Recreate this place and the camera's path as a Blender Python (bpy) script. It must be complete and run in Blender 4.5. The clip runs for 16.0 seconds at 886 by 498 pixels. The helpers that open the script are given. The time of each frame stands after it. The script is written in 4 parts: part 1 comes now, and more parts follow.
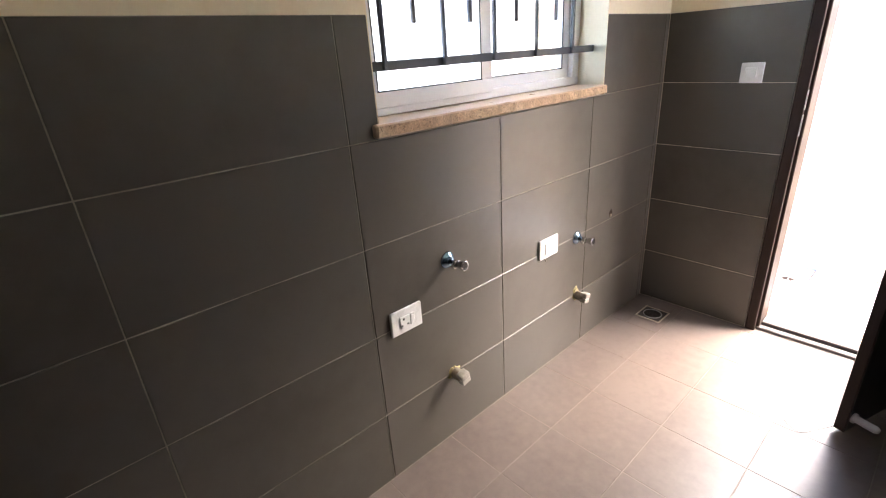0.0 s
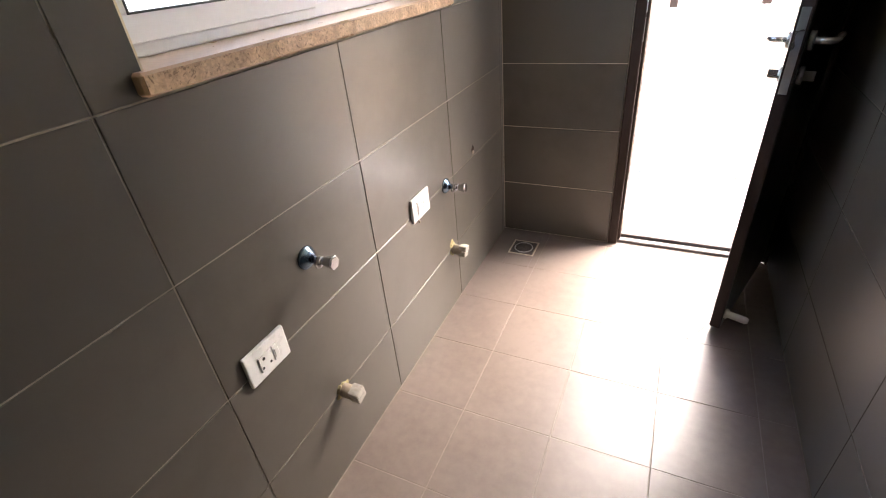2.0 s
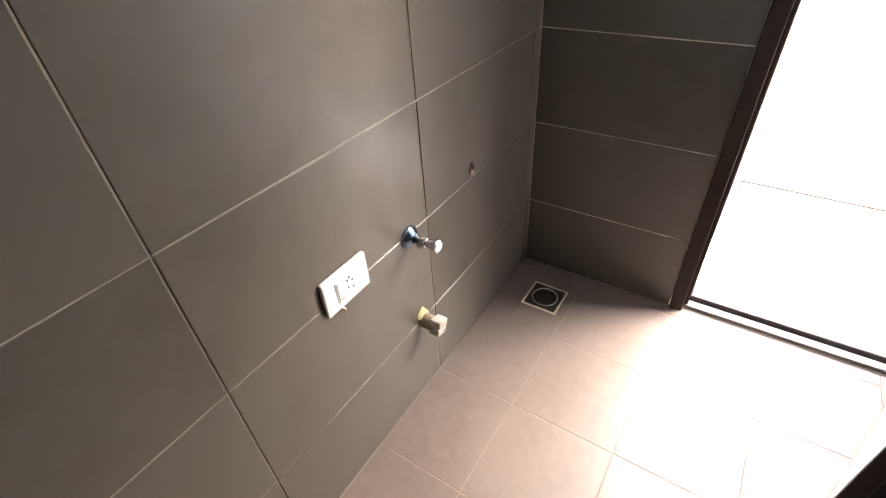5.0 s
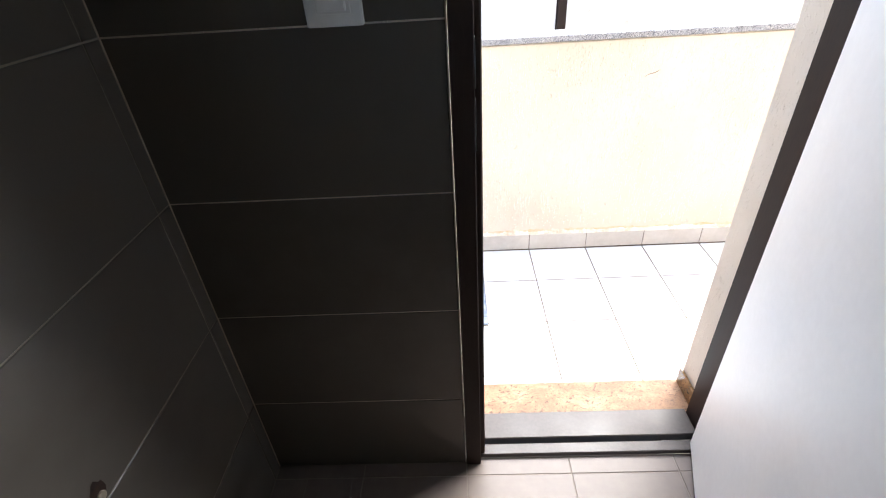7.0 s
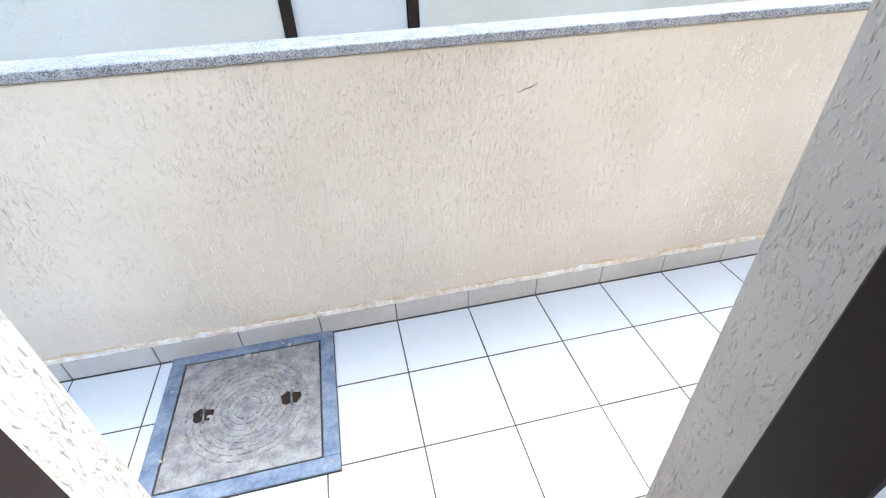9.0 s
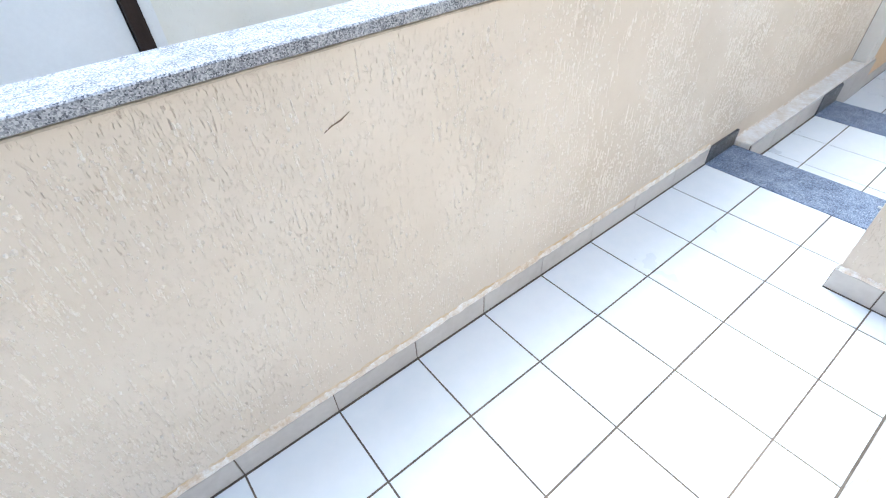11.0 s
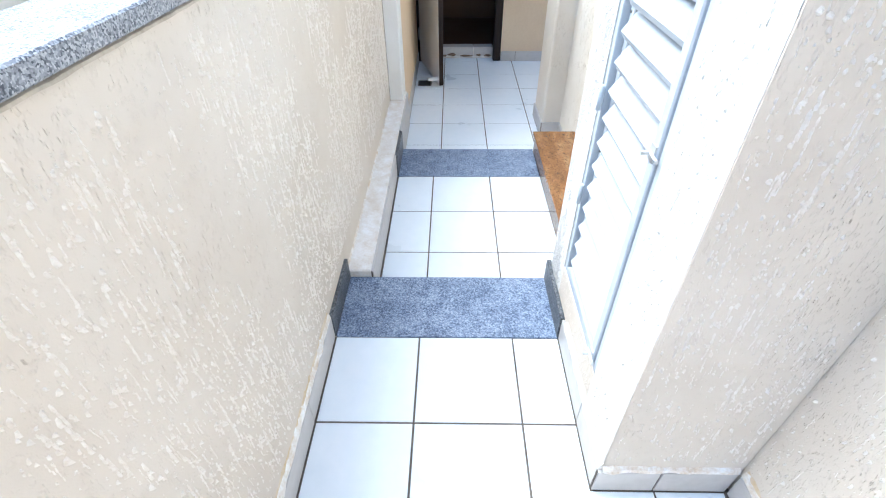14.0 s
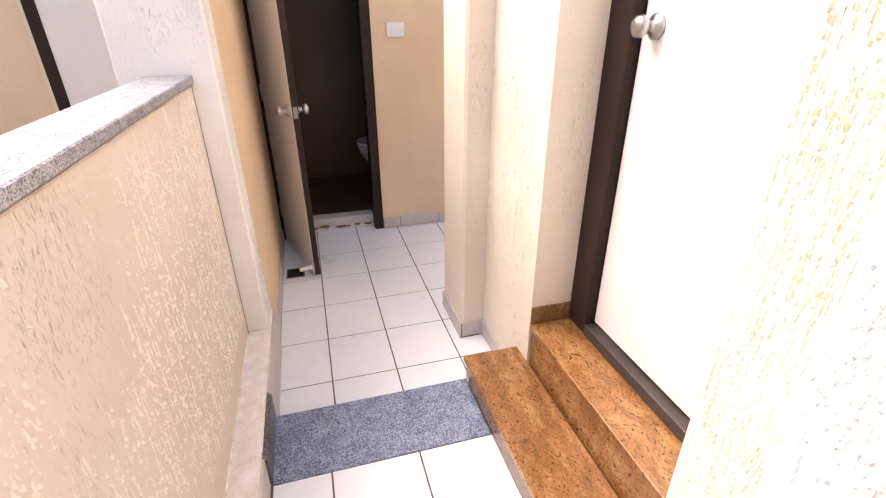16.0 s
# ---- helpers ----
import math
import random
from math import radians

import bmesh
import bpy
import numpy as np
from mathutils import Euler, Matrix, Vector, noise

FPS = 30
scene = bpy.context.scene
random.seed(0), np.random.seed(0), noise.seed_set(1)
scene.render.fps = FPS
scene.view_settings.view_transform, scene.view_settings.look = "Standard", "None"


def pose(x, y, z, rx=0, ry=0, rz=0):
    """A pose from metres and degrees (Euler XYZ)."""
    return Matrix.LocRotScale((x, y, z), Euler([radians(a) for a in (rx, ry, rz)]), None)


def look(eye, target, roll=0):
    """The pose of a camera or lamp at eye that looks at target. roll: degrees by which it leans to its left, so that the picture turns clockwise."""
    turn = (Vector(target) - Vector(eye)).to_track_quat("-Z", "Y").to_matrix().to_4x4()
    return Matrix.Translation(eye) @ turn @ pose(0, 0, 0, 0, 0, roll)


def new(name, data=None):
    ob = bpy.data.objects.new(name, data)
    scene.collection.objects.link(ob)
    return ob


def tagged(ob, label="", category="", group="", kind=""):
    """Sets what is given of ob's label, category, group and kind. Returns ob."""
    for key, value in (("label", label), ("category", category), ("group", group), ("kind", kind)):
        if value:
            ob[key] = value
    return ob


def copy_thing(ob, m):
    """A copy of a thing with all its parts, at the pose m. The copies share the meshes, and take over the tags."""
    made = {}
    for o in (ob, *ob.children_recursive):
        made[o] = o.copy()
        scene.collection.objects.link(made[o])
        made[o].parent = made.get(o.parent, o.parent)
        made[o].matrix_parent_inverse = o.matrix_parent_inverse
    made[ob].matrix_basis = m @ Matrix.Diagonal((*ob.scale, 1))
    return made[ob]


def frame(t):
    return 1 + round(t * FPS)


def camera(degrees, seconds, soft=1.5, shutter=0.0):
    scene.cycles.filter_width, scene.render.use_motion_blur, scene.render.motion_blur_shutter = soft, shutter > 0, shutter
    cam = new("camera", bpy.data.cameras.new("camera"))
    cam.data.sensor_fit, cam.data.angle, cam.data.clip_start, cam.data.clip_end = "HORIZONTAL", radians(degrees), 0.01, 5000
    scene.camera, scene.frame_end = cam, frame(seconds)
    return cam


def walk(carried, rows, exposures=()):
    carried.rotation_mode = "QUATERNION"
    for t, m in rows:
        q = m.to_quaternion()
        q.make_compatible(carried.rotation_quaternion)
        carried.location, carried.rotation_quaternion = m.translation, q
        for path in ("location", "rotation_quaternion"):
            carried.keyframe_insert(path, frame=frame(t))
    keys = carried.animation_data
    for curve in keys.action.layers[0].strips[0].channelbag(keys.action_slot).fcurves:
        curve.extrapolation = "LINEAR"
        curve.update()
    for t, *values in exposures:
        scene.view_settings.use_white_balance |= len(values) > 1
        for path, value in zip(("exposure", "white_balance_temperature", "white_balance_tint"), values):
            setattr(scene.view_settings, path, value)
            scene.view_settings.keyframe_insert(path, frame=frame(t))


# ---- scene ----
cam = camera(86.5, 16.0, soft=1.1)
PATH = [
    (0, (1.096, -2.494, 1.409), (-0.292, -1.28, 0.635), -3.9),
    (0.5, (0.975, -2.439, 1.396), (-0.198, -1.042, 0.576), -4.7),
    (1, (0.893, -2.312, 1.372), (-0.11, -0.836, 0.469), -5.3),
    (1.5, (0.833, -2.244, 1.342), (-0.041, -0.744, 0.348), -5.5),
    (2, (0.747, -2.236, 1.35), (-0.033, -0.729, 0.291), -5.6),
    (2.5, (0.67, -2.207, 1.331), (-0.116, -0.722, 0.245), -5.3),
    (3, (0.655, -2.062, 1.303), (-0.192, -0.64, 0.179), -4.6),
    (3.2, (0.666, -1.993, 1.295), (-0.222, -0.605, 0.161), -4.6),
    (5.3, (0.587, -1.319, 1.254), (-0.318, -0.041, 0.009), -4.0),
    (5.5, (0.599, -1.254, 1.255), (-0.272, 0.047, 0.011), -4.2),
    (6, (0.595, -1.108, 1.254), (-0.088, 0.315, 0.025), -4.5),
    (6.5, (0.545, -0.964, 1.26), (0.155, 0.613, 0.092), -4.4),
    (7, (0.571, -0.814, 1.3), (0.492, 0.854, 0.197), -3.7),
    (7.5, (0.653, -0.613, 1.358), (0.782, 1.099, 0.332), -3.5),
    (8, (0.722, -0.44, 1.348), (0.948, 1.267, 0.331), -2.7),
    (8.2, (0.746, -0.347, 1.324), (1.005, 1.337, 0.275), -2.4),
    (10.3, (1.01, 0.265, 1.181), (1.582, 1.67, -0.124), -2.4),
    (10.5, (1.033, 0.34, 1.176), (1.688, 1.699, -0.137), -2.3),
    (11, (1.069, 0.501, 1.19), (1.952, 1.708, -0.138), -3.6),
    (11.5, (1.201, 0.551, 1.164), (2.335, 1.547, -0.148), -4.4),
    (12, (1.425, 0.675, 1.1), (2.771, 1.388, -0.196), -3.8),
    (12.5, (1.622, 0.818, 1.091), (3.057, 1.309, -0.212), -3.1),
    (13, (1.832, 0.926, 1.059), (3.327, 1.214, -0.239), -2.0),
    (13.5, (2.095, 0.959, 1.059), (3.605, 1.097, -0.245), -1.5),
    (14, (2.368, 0.955, 1.062), (3.904, 0.993, -0.218), -0.7),
    (14.5, (2.665, 1.002, 1.058), (4.23, 0.959, -0.187), 0.0),
    (15, (2.913, 1.044, 1.05), (4.505, 0.918, -0.153), 0.2),
    (15.5, (3.196, 1.014, 1.084), (4.838, 0.783, -0.034), -0.5),
    (16, (3.413, 0.986, 1.105), (5.137, 0.502, 0.214), -0.3),
]
EXPOSURES = [
    (0.0, 4.75, 7000, 16), (1.5, 4.85, 7100, 16), (3.2, 4.8, 7200, 17), (5.5, 4.1, 6800, 13), (6.0, 3.5, 6500, 11), (6.4, 3.0, 6400, 10), (7.0, 2.65, 6200, 8), (7.5, 2.35, 5950, 6),
    (10.3, 1.82, 5450, 2), (14.4, 1.95, 5350, 1), (15.3, 1.95, 6600, 14), (16.0, 1.92, 7300, 22),
]
walk(cam, [(t, look(eye, target, roll)) for t, eye, target, roll in PATH], EXPOSURES)

# ---- world and sun ----
SUN_ELEVATION, SUN_TURN = radians(50), radians(35)
world = bpy.data.worlds.new("sky")
scene.world = world
world.use_nodes = True
wn = world.node_tree.nodes
wn.clear()
sky = wn.new("ShaderNodeTexSky")
sky.sky_type, sky.sun_disc = "NISHITA", False
sky.sun_elevation, sky.sun_rotation = SUN_ELEVATION, SUN_TURN
sky.air_density, sky.dust_density, sky.ozone_density = 1.0, 2.0, 1.0
back = wn.new("ShaderNodeBackground")
back.inputs["Strength"].default_value = 0.15
wout = wn.new("ShaderNodeOutputWorld")
world.node_tree.links.new(sky.outputs[0], back.inputs[0])
world.node_tree.links.new(back.outputs[0], wout.inputs[0])
sun = new("sun", bpy.data.lights.new("sun", "SUN"))
sun.data.energy, sun.data.angle, sun.data.color = 1.9, radians(56), (1.0, 0.96, 0.91)
sun.matrix_world = look((5.7, 8.2, 11.9), (0, 0, 0))


# ---- materials ----
def material(name, build):
    m = bpy.data.materials.new(name)
    m.use_nodes = True
    t = m.node_tree
    bsdf = t.nodes["Principled BSDF"]
    build(t, bsdf, lambda kind: t.nodes.new("ShaderNode" + kind), t.links.new)
    return m


def ramp(node, stops):
    e = node.color_ramp.elements
    while len(e) < len(stops):
        e.new(0.5)
    for k, (pos, col) in zip(e, stops):
        k.position = pos
        k.color = (*col, 1) if len(col) == 3 else col


def noise_node(N, L, vec, scale, detail=3.0, rough=0.5, stretch=(1, 1, 1)):
    mp = N("Mapping")
    mp.inputs["Scale"].default_value = stretch
    mp.inputs["Location"].default_value = (13.7, 5.3, 8.9)
    L(vec, mp.inputs[0])
    n = N("TexNoise")
    n.inputs["Scale"].default_value, n.inputs["Detail"].default_value = scale, detail
    n.inputs["Roughness"].default_value = rough
    L(mp.outputs[0], n.inputs["Vector"])
    return n.outputs["Fac"]


def surface(name, dark, light, rough=(0.4, 0.6), metal=0.0, big=2.0, fine=60.0, bump=0.1, bump_dist=0.001,
            stretch=(1, 1, 1), vary=0.0, spec=0.5, coat=0.0):
    """A plain surface with cloudy colour at two scales, fine relief and per-object variation."""
    def build(t, b, N, L):
        pos = N("NewGeometry").outputs["Position"]
        a = noise_node(N, L, pos, big, 4, 0.6, stretch)
        f = noise_node(N, L, pos, fine, 3, 0.6, stretch)
        mix = N("Math"); mix.operation = "MULTIPLY_ADD"
        L(f, mix.inputs[0]); mix.inputs[1].default_value = 0.45
        L(a, mix.inputs[2])
        sub = N("Math"); sub.operation = "SUBTRACT"; L(mix.outputs[0], sub.inputs[0]); sub.inputs[1].default_value = 0.22
        last = sub.outputs[0]
        if vary:
            info = N("ObjectInfo")
            v = N("Math"); v.operation = "MULTIPLY_ADD"
            L(info.outputs["Random"], v.inputs[0]); v.inputs[1].default_value = vary
            L(last, v.inputs[2]); last = v.outputs[0]
        r = N("ValToRGB"); ramp(r, [(0.3, dark), (0.7, light)])
        L(last, r.inputs[0]); L(r.outputs[0], b.inputs["Base Color"])
        rr = N("MapRange"); L(a, rr.inputs[0])
        rr.inputs["From Min"].default_value, rr.inputs["From Max"].default_value = 0.3, 0.7
        rr.inputs["To Min"].default_value, rr.inputs["To Max"].default_value = rough
        L(rr.outputs[0], b.inputs["Roughness"])
        b.inputs["Metallic"].default_value = metal
        b.inputs["Specular IOR Level"].default_value = spec
        b.inputs["Coat Weight"].default_value = coat
        if bump:
            bp = N("Bump"); bp.inputs["Strength"].default_value, bp.inputs["Distance"].default_value = bump, bump_dist
            L(f, bp.inputs["Height"]); L(bp.outputs[0], b.inputs["Normal"])
    return material(name, build)


def granite(name, cols, scale, rough):
    """Speckled polished stone: cells of several minerals over soft clouds."""
    def build(t, b, N, L):
        pos = N("NewGeometry").outputs["Position"]
        v = N("TexVoronoi"); v.inputs["Scale"].default_value = scale
        L(pos, v.inputs["Vector"])
        bw = N("RGBToBW"); L(v.outputs["Color"], bw.inputs[0])
        n = noise_node(N, L, pos, scale * 0.05, 5, 0.65)
        m = N("Math"); m.operation = "MULTIPLY_ADD"; L(n, m.inputs[0]); m.inputs[1].default_value = 0.9
        s = N("Math"); s.operation = "SUBTRACT"; L(bw.outputs[0], s.inputs[0]); s.inputs[1].default_value = 0.45
        L(s.outputs[0], m.inputs[2])
        r = N("ValToRGB"); ramp(r, [(i / (len(cols) - 1) * 0.7 + 0.12, c) for i, c in enumerate(cols)])
        L(m.outputs[0], r.inputs[0]); L(r.outputs[0], b.inputs["Base Color"])
        b.inputs["Roughness"].default_value = rough
        bp = N("Bump"); bp.inputs["Strength"].default_value, bp.inputs["Distance"].default_value = 0.15, 0.0006
        L(bw.outputs[0], bp.inputs["Height"]); L(bp.outputs[0], b.inputs["Normal"])
    return material(name, build)


def rustic(name, dark, light, depth=0.003, stain=0.4):
    """Exterior trowelled plaster: dense vertical drag trails in patches, grit, cloudy tone, and grooves tinted tan for
    stain and shade.
    """
    def build(t, b, N, L):
        pos = N("NewGeometry").outputs["Position"]
        warp = N("TexNoise"); warp.inputs["Scale"].default_value = 14; L(pos, warp.inputs["Vector"])
        add = N("VectorMath"); add.operation = "MULTIPLY_ADD"
        L(warp.outputs["Color"], add.inputs[0]); add.inputs[1].default_value = (0.012, 0.012, 0.04); L(pos, add.inputs[2])
        trail = noise_node(N, L, add.outputs[0], 60, 3.0, 0.6, (7.0, 7.0, 0.85))
        gate = noise_node(N, L, pos, 4.0, 3, 0.6, (1, 1, 0.7))
        cut = N("MapRange"); L(gate, cut.inputs[0])
        cut.inputs["From Min"].default_value, cut.inputs["From Max"].default_value = 0.38, 0.62
        cut.inputs["To Min"].default_value, cut.inputs["To Max"].default_value = 0.13, 0.0
        d = N("Math"); d.operation = "ADD"; L(trail, d.inputs[0]); L(cut.outputs[0], d.inputs[1])
        r = N("ValToRGB"); ramp(r, [(0.32, (0, 0, 0)), (0.41, (1, 1, 1))]); L(d.outputs[0], r.inputs[0])
        grit = noise_node(N, L, add.outputs[0], 90, 2, 0.6, (1, 1, 0.6))
        r2 = N("ValToRGB"); ramp(r2, [(0.56, (0, 0, 0)), (0.74, (1, 1, 1))]); L(grit, r2.inputs[0])
        fine = noise_node(N, L, pos, 220, 3, 0.6)
        h = N("Math"); h.operation = "MULTIPLY_ADD"; L(r2.outputs[0], h.inputs[0]); h.inputs[1].default_value = 0.5; L(r.outputs[0], h.inputs[2])
        h2 = N("Math"); h2.operation = "MULTIPLY_ADD"; L(fine, h2.inputs[0]); h2.inputs[1].default_value = 0.22; L(h.outputs[0], h2.inputs[2])
        bp = N("Bump"); bp.inputs["Strength"].default_value, bp.inputs["Distance"].default_value = 1.0, depth
        L(h2.outputs[0], bp.inputs["Height"]); L(bp.outputs[0], b.inputs["Normal"])
        cl = noise_node(N, L, pos, 1.3, 5, 0.65)
        c = N("ValToRGB"); ramp(c, [(0.3, dark), (0.7, light)]); L(cl, c.inputs[0])
        # Darker grooves: tan stain, plus relief shade put into the colour.
        worn = N("ValToRGB"); ramp(worn, [(0.31, (0.66, 0.55, 0.41)), (0.38, (1, 1, 1))]); L(d.outputs[0], worn.inputs[0])
        groove_tint = N("MixRGB"); groove_tint.blend_type = "MULTIPLY"; groove_tint.inputs[0].default_value = stain
        L(c.outputs[0], groove_tint.inputs[1]); L(worn.outputs[0], groove_tint.inputs[2])
        L(groove_tint.outputs[0], b.inputs["Base Color"])
        b.inputs["Roughness"].default_value = 0.85
        b.inputs["Specular IOR Level"].default_value = 0.25
    return material(name, build)


def veined_granite(name, base_col, dark, pale, rough):
    """Polished tan granite: drifting clouds, small dark flecks and paler crystals."""
    def build(t, b, N, L):
        pos = N("NewGeometry").outputs["Position"]
        warp = N("TexNoise"); warp.inputs["Scale"].default_value = 9; L(pos, warp.inputs["Vector"])
        add = N("VectorMath"); add.operation = "MULTIPLY_ADD"
        L(warp.outputs["Color"], add.inputs[0]); add.inputs[1].default_value = (0.09, 0.09, 0.09); L(pos, add.inputs[2])
        cl = noise_node(N, L, add.outputs[0], 13, 6, 0.7, (0.6, 1.5, 1))
        c = N("ValToRGB"); ramp(c, [(0.32, [v * 0.62 for v in base_col]), (0.5, base_col), (0.68, pale)]); L(cl, c.inputs[0])
        fl = noise_node(N, L, add.outputs[0], 105, 3, 0.6, (0.7, 1.3, 1))
        f = N("ValToRGB"); ramp(f, [(0.37, (1, 1, 1)), (0.43, (0, 0, 0))]); L(fl, f.inputs[0])
        m = N("MixRGB"); L(f.outputs[0], m.inputs[0]); L(c.outputs[0], m.inputs[1]); m.inputs[2].default_value = (*dark, 1)
        v = N("TexVoronoi"); v.inputs["Scale"].default_value = 240; L(pos, v.inputs["Vector"])
        bw = N("RGBToBW"); L(v.outputs["Color"], bw.inputs[0])
        sp = N("ValToRGB"); ramp(sp, [(0.2, (0.78, 0.76, 0.72)), (0.8, (1.18, 1.15, 1.1))]); L(bw.outputs[0], sp.inputs[0])
        o = N("MixRGB"); o.blend_type = "MULTIPLY"; o.inputs[0].default_value = 0.8
        L(m.outputs[0], o.inputs[1]); L(sp.outputs[0], o.inputs[2]); L(o.outputs[0], b.inputs["Base Color"])
        b.inputs["Roughness"].default_value = rough
    return material(name, build)


M_WALL_TILE = surface("grey wall tile", (0.066, 0.058, 0.046), (0.094, 0.084, 0.069), (0.29, 0.34), big=1.5, fine=14, bump=0, vary=0.3)
M_ROOM_TILE = surface("taupe floor tile", (0.110, 0.087, 0.076), (0.155, 0.125, 0.109), (0.34, 0.43), big=2.5, fine=30, bump=0, vary=0.12, spec=0.35)
M_GROUT = surface("cement grout", (0.24, 0.21, 0.17), (0.37, 0.335, 0.275), (0.85, 0.95), big=6, bump=0.3)
M_GROUT_OUT = surface("brown-grey outdoor grout", (0.10, 0.078, 0.06), (0.20, 0.165, 0.13), (0.85, 0.95), big=6, bump=0.3)
M_CREAM = surface("cream wall paint", (0.74, 0.64, 0.46), (0.80, 0.71, 0.53), (0.7, 0.85), big=2, bump=0.12)
M_CEIL = surface("white ceiling paint", (0.76, 0.75, 0.72), (0.82, 0.81, 0.79), (0.8, 0.9), big=2, bump=0.1)
M_RUSTIC = rustic("rustic cream plaster", (0.64, 0.55, 0.445), (0.75, 0.67, 0.57), 0.003, 0.34)
M_PLASTER = rustic("smooth cream outdoor plaster", (0.74, 0.64, 0.50), (0.84, 0.77, 0.66), 0.0022, 0.2)
M_TAN_PAINT = surface("tan wall paint", (0.70, 0.52, 0.33), (0.78, 0.61, 0.41), (0.75, 0.9), big=2, fine=60, bump=0.2, bump_dist=0.002)
M_WHITE_WASH = surface("flaking whitewash", (0.72, 0.64, 0.54), (0.90, 0.88, 0.85), (0.8, 0.95), big=14, fine=110, bump=0.8, bump_dist=0.004)
M_WHITE_TILE = surface("white glazed floor tile", (0.79, 0.83, 0.85), (0.86, 0.88, 0.89), (0.25, 0.4), big=2, fine=20, bump=0.02, vary=0.06)
M_SKIRT = surface("grey skirting tile", (0.46, 0.42, 0.38), (0.58, 0.54, 0.50), (0.35, 0.5), big=3, fine=30, bump=0.05, vary=0.15)
M_GREY_GRANITE = granite("grey speckled granite", [(0.05, 0.07, 0.115), (0.13, 0.165, 0.245), (0.21, 0.255, 0.35), (0.38, 0.43, 0.52)], 300, 0.5)
M_TAN_GRANITE = veined_granite("tan speckled granite", (0.27, 0.125, 0.043), (0.07, 0.035, 0.015), (0.36, 0.21, 0.09), 0.22)
M_COPING = granite("pale grey coping granite", [(0.06, 0.066, 0.08), (0.22, 0.225, 0.245), (0.34, 0.345, 0.365), (0.52, 0.52, 0.53)], 420, 0.5)
M_BROWN = surface("dark brown painted wood", (0.020, 0.012, 0.009), (0.036, 0.022, 0.017), (0.5, 0.65), big=4, fine=80, bump=0.1, stretch=(4, 4, 0.6), spec=0.2)
M_LAMINATE = surface("off-white laminate", (0.74, 0.72, 0.69), (0.80, 0.78, 0.75), (0.35, 0.5), big=3, fine=60, bump=0.02)
M_UPVC = surface("white plastic window frame", (0.78, 0.79, 0.80), (0.84, 0.84, 0.84), (0.3, 0.4), big=3, bump=0.02)
M_SWITCH = surface("white switch plastic", (0.74, 0.73, 0.70), (0.80, 0.79, 0.76), (0.25, 0.35), big=9, bump=0.01)
M_DARK = surface("black plastic", (0.01, 0.01, 0.01), (0.02, 0.02, 0.02), (0.4, 0.6), bump=0.02)
M_CHROME = surface("chrome", (0.55, 0.56, 0.58), (0.65, 0.66, 0.68), (0.06, 0.14), metal=1.0, bump=0.01)
M_STEEL = surface("brushed steel", (0.42, 0.42, 0.42), (0.55, 0.55, 0.54), (0.25, 0.4), metal=1.0, bump=0.05)
M_BAR = surface("dark blue-grey bar paint", (0.02, 0.025, 0.035), (0.04, 0.045, 0.055), (0.4, 0.55), bump=0.1)
M_LOUVER = surface("white louvre paint", (0.46, 0.49, 0.53), (0.56, 0.585, 0.615), (0.35, 0.5), big=4, bump=0.04)
M_PVC = surface("cement-smeared pipe plastic", (0.20, 0.16, 0.11), (0.42, 0.37, 0.29), (0.5, 0.8), big=14, fine=120, bump=0.4)
M_SILL = surface("tan window sill stone", (0.44, 0.28, 0.17), (0.60, 0.42, 0.28), (0.25, 0.4), big=7, fine=60, bump=0.05)
M_FACADE = rustic("pale rustic facade plaster", (0.79, 0.73, 0.61), (0.87, 0.83, 0.74), 0.003, 0.25)
M_SILL_EDGE = veined_granite("mottled sill edge", (0.45, 0.30, 0.18), (0.22, 0.14, 0.08), (0.58, 0.41, 0.27), 0.6)
M_WET_CEMENT = surface("rough cement", (0.36, 0.35, 0.33), (0.50, 0.48, 0.45), (0.8, 0.95), big=10, fine=90, bump=0.7, bump_dist=0.004)
M_CERAMIC = surface("white sanitary ceramic", (0.70, 0.69, 0.66), (0.78, 0.77, 0.74), (0.1, 0.2), bump=0.01)
M_WC_WALL = surface("brown bathroom tile", (0.060, 0.024, 0.009), (0.095, 0.040, 0.016), (0.4, 0.55), bump=0.03)

M_ROOM_GROUT = surface("taupe floor grout", (0.16, 0.13, 0.11), (0.24, 0.20, 0.17), (0.8, 0.95), big=6, bump=0.2)
M_PLASTER_ROUGH = rustic("yellowish rough plaster", (0.70, 0.62, 0.48), (0.80, 0.73, 0.60), 0.003, 0.3)
M_TAN_DARK = veined_granite("dark tan granite", (0.20, 0.105, 0.042), (0.05, 0.028, 0.013), (0.27, 0.16, 0.075), 0.22)
M_PINK_GRANITE = veined_granite("pink-tan granite", (0.25, 0.13, 0.062), (0.09, 0.042, 0.02), (0.34, 0.21, 0.12), 0.6)
M_DARK_GRANITE = granite("dark grey granite", [(0.02, 0.022, 0.026), (0.06, 0.065, 0.07), (0.09, 0.095, 0.1), (0.2, 0.2, 0.2)], 260, 0.4)
M_BROWN_WORN = surface("scuffed dark threshold paint", (0.022, 0.016, 0.014), (0.058, 0.046, 0.042), (0.35, 0.55), big=9, fine=120, bump=0.2)
M_BROWN_FACE = surface("dark brown laminate", (0.020, 0.013, 0.010), (0.034, 0.022, 0.017), (0.3, 0.4), big=2, fine=60, bump=0.04, stretch=(6, 6, 0.5))
M_FLANGE = surface("bluish chrome flange", (0.16, 0.27, 0.40), (0.34, 0.46, 0.58), (0.12, 0.25), metal=1.0, bump=0.01)
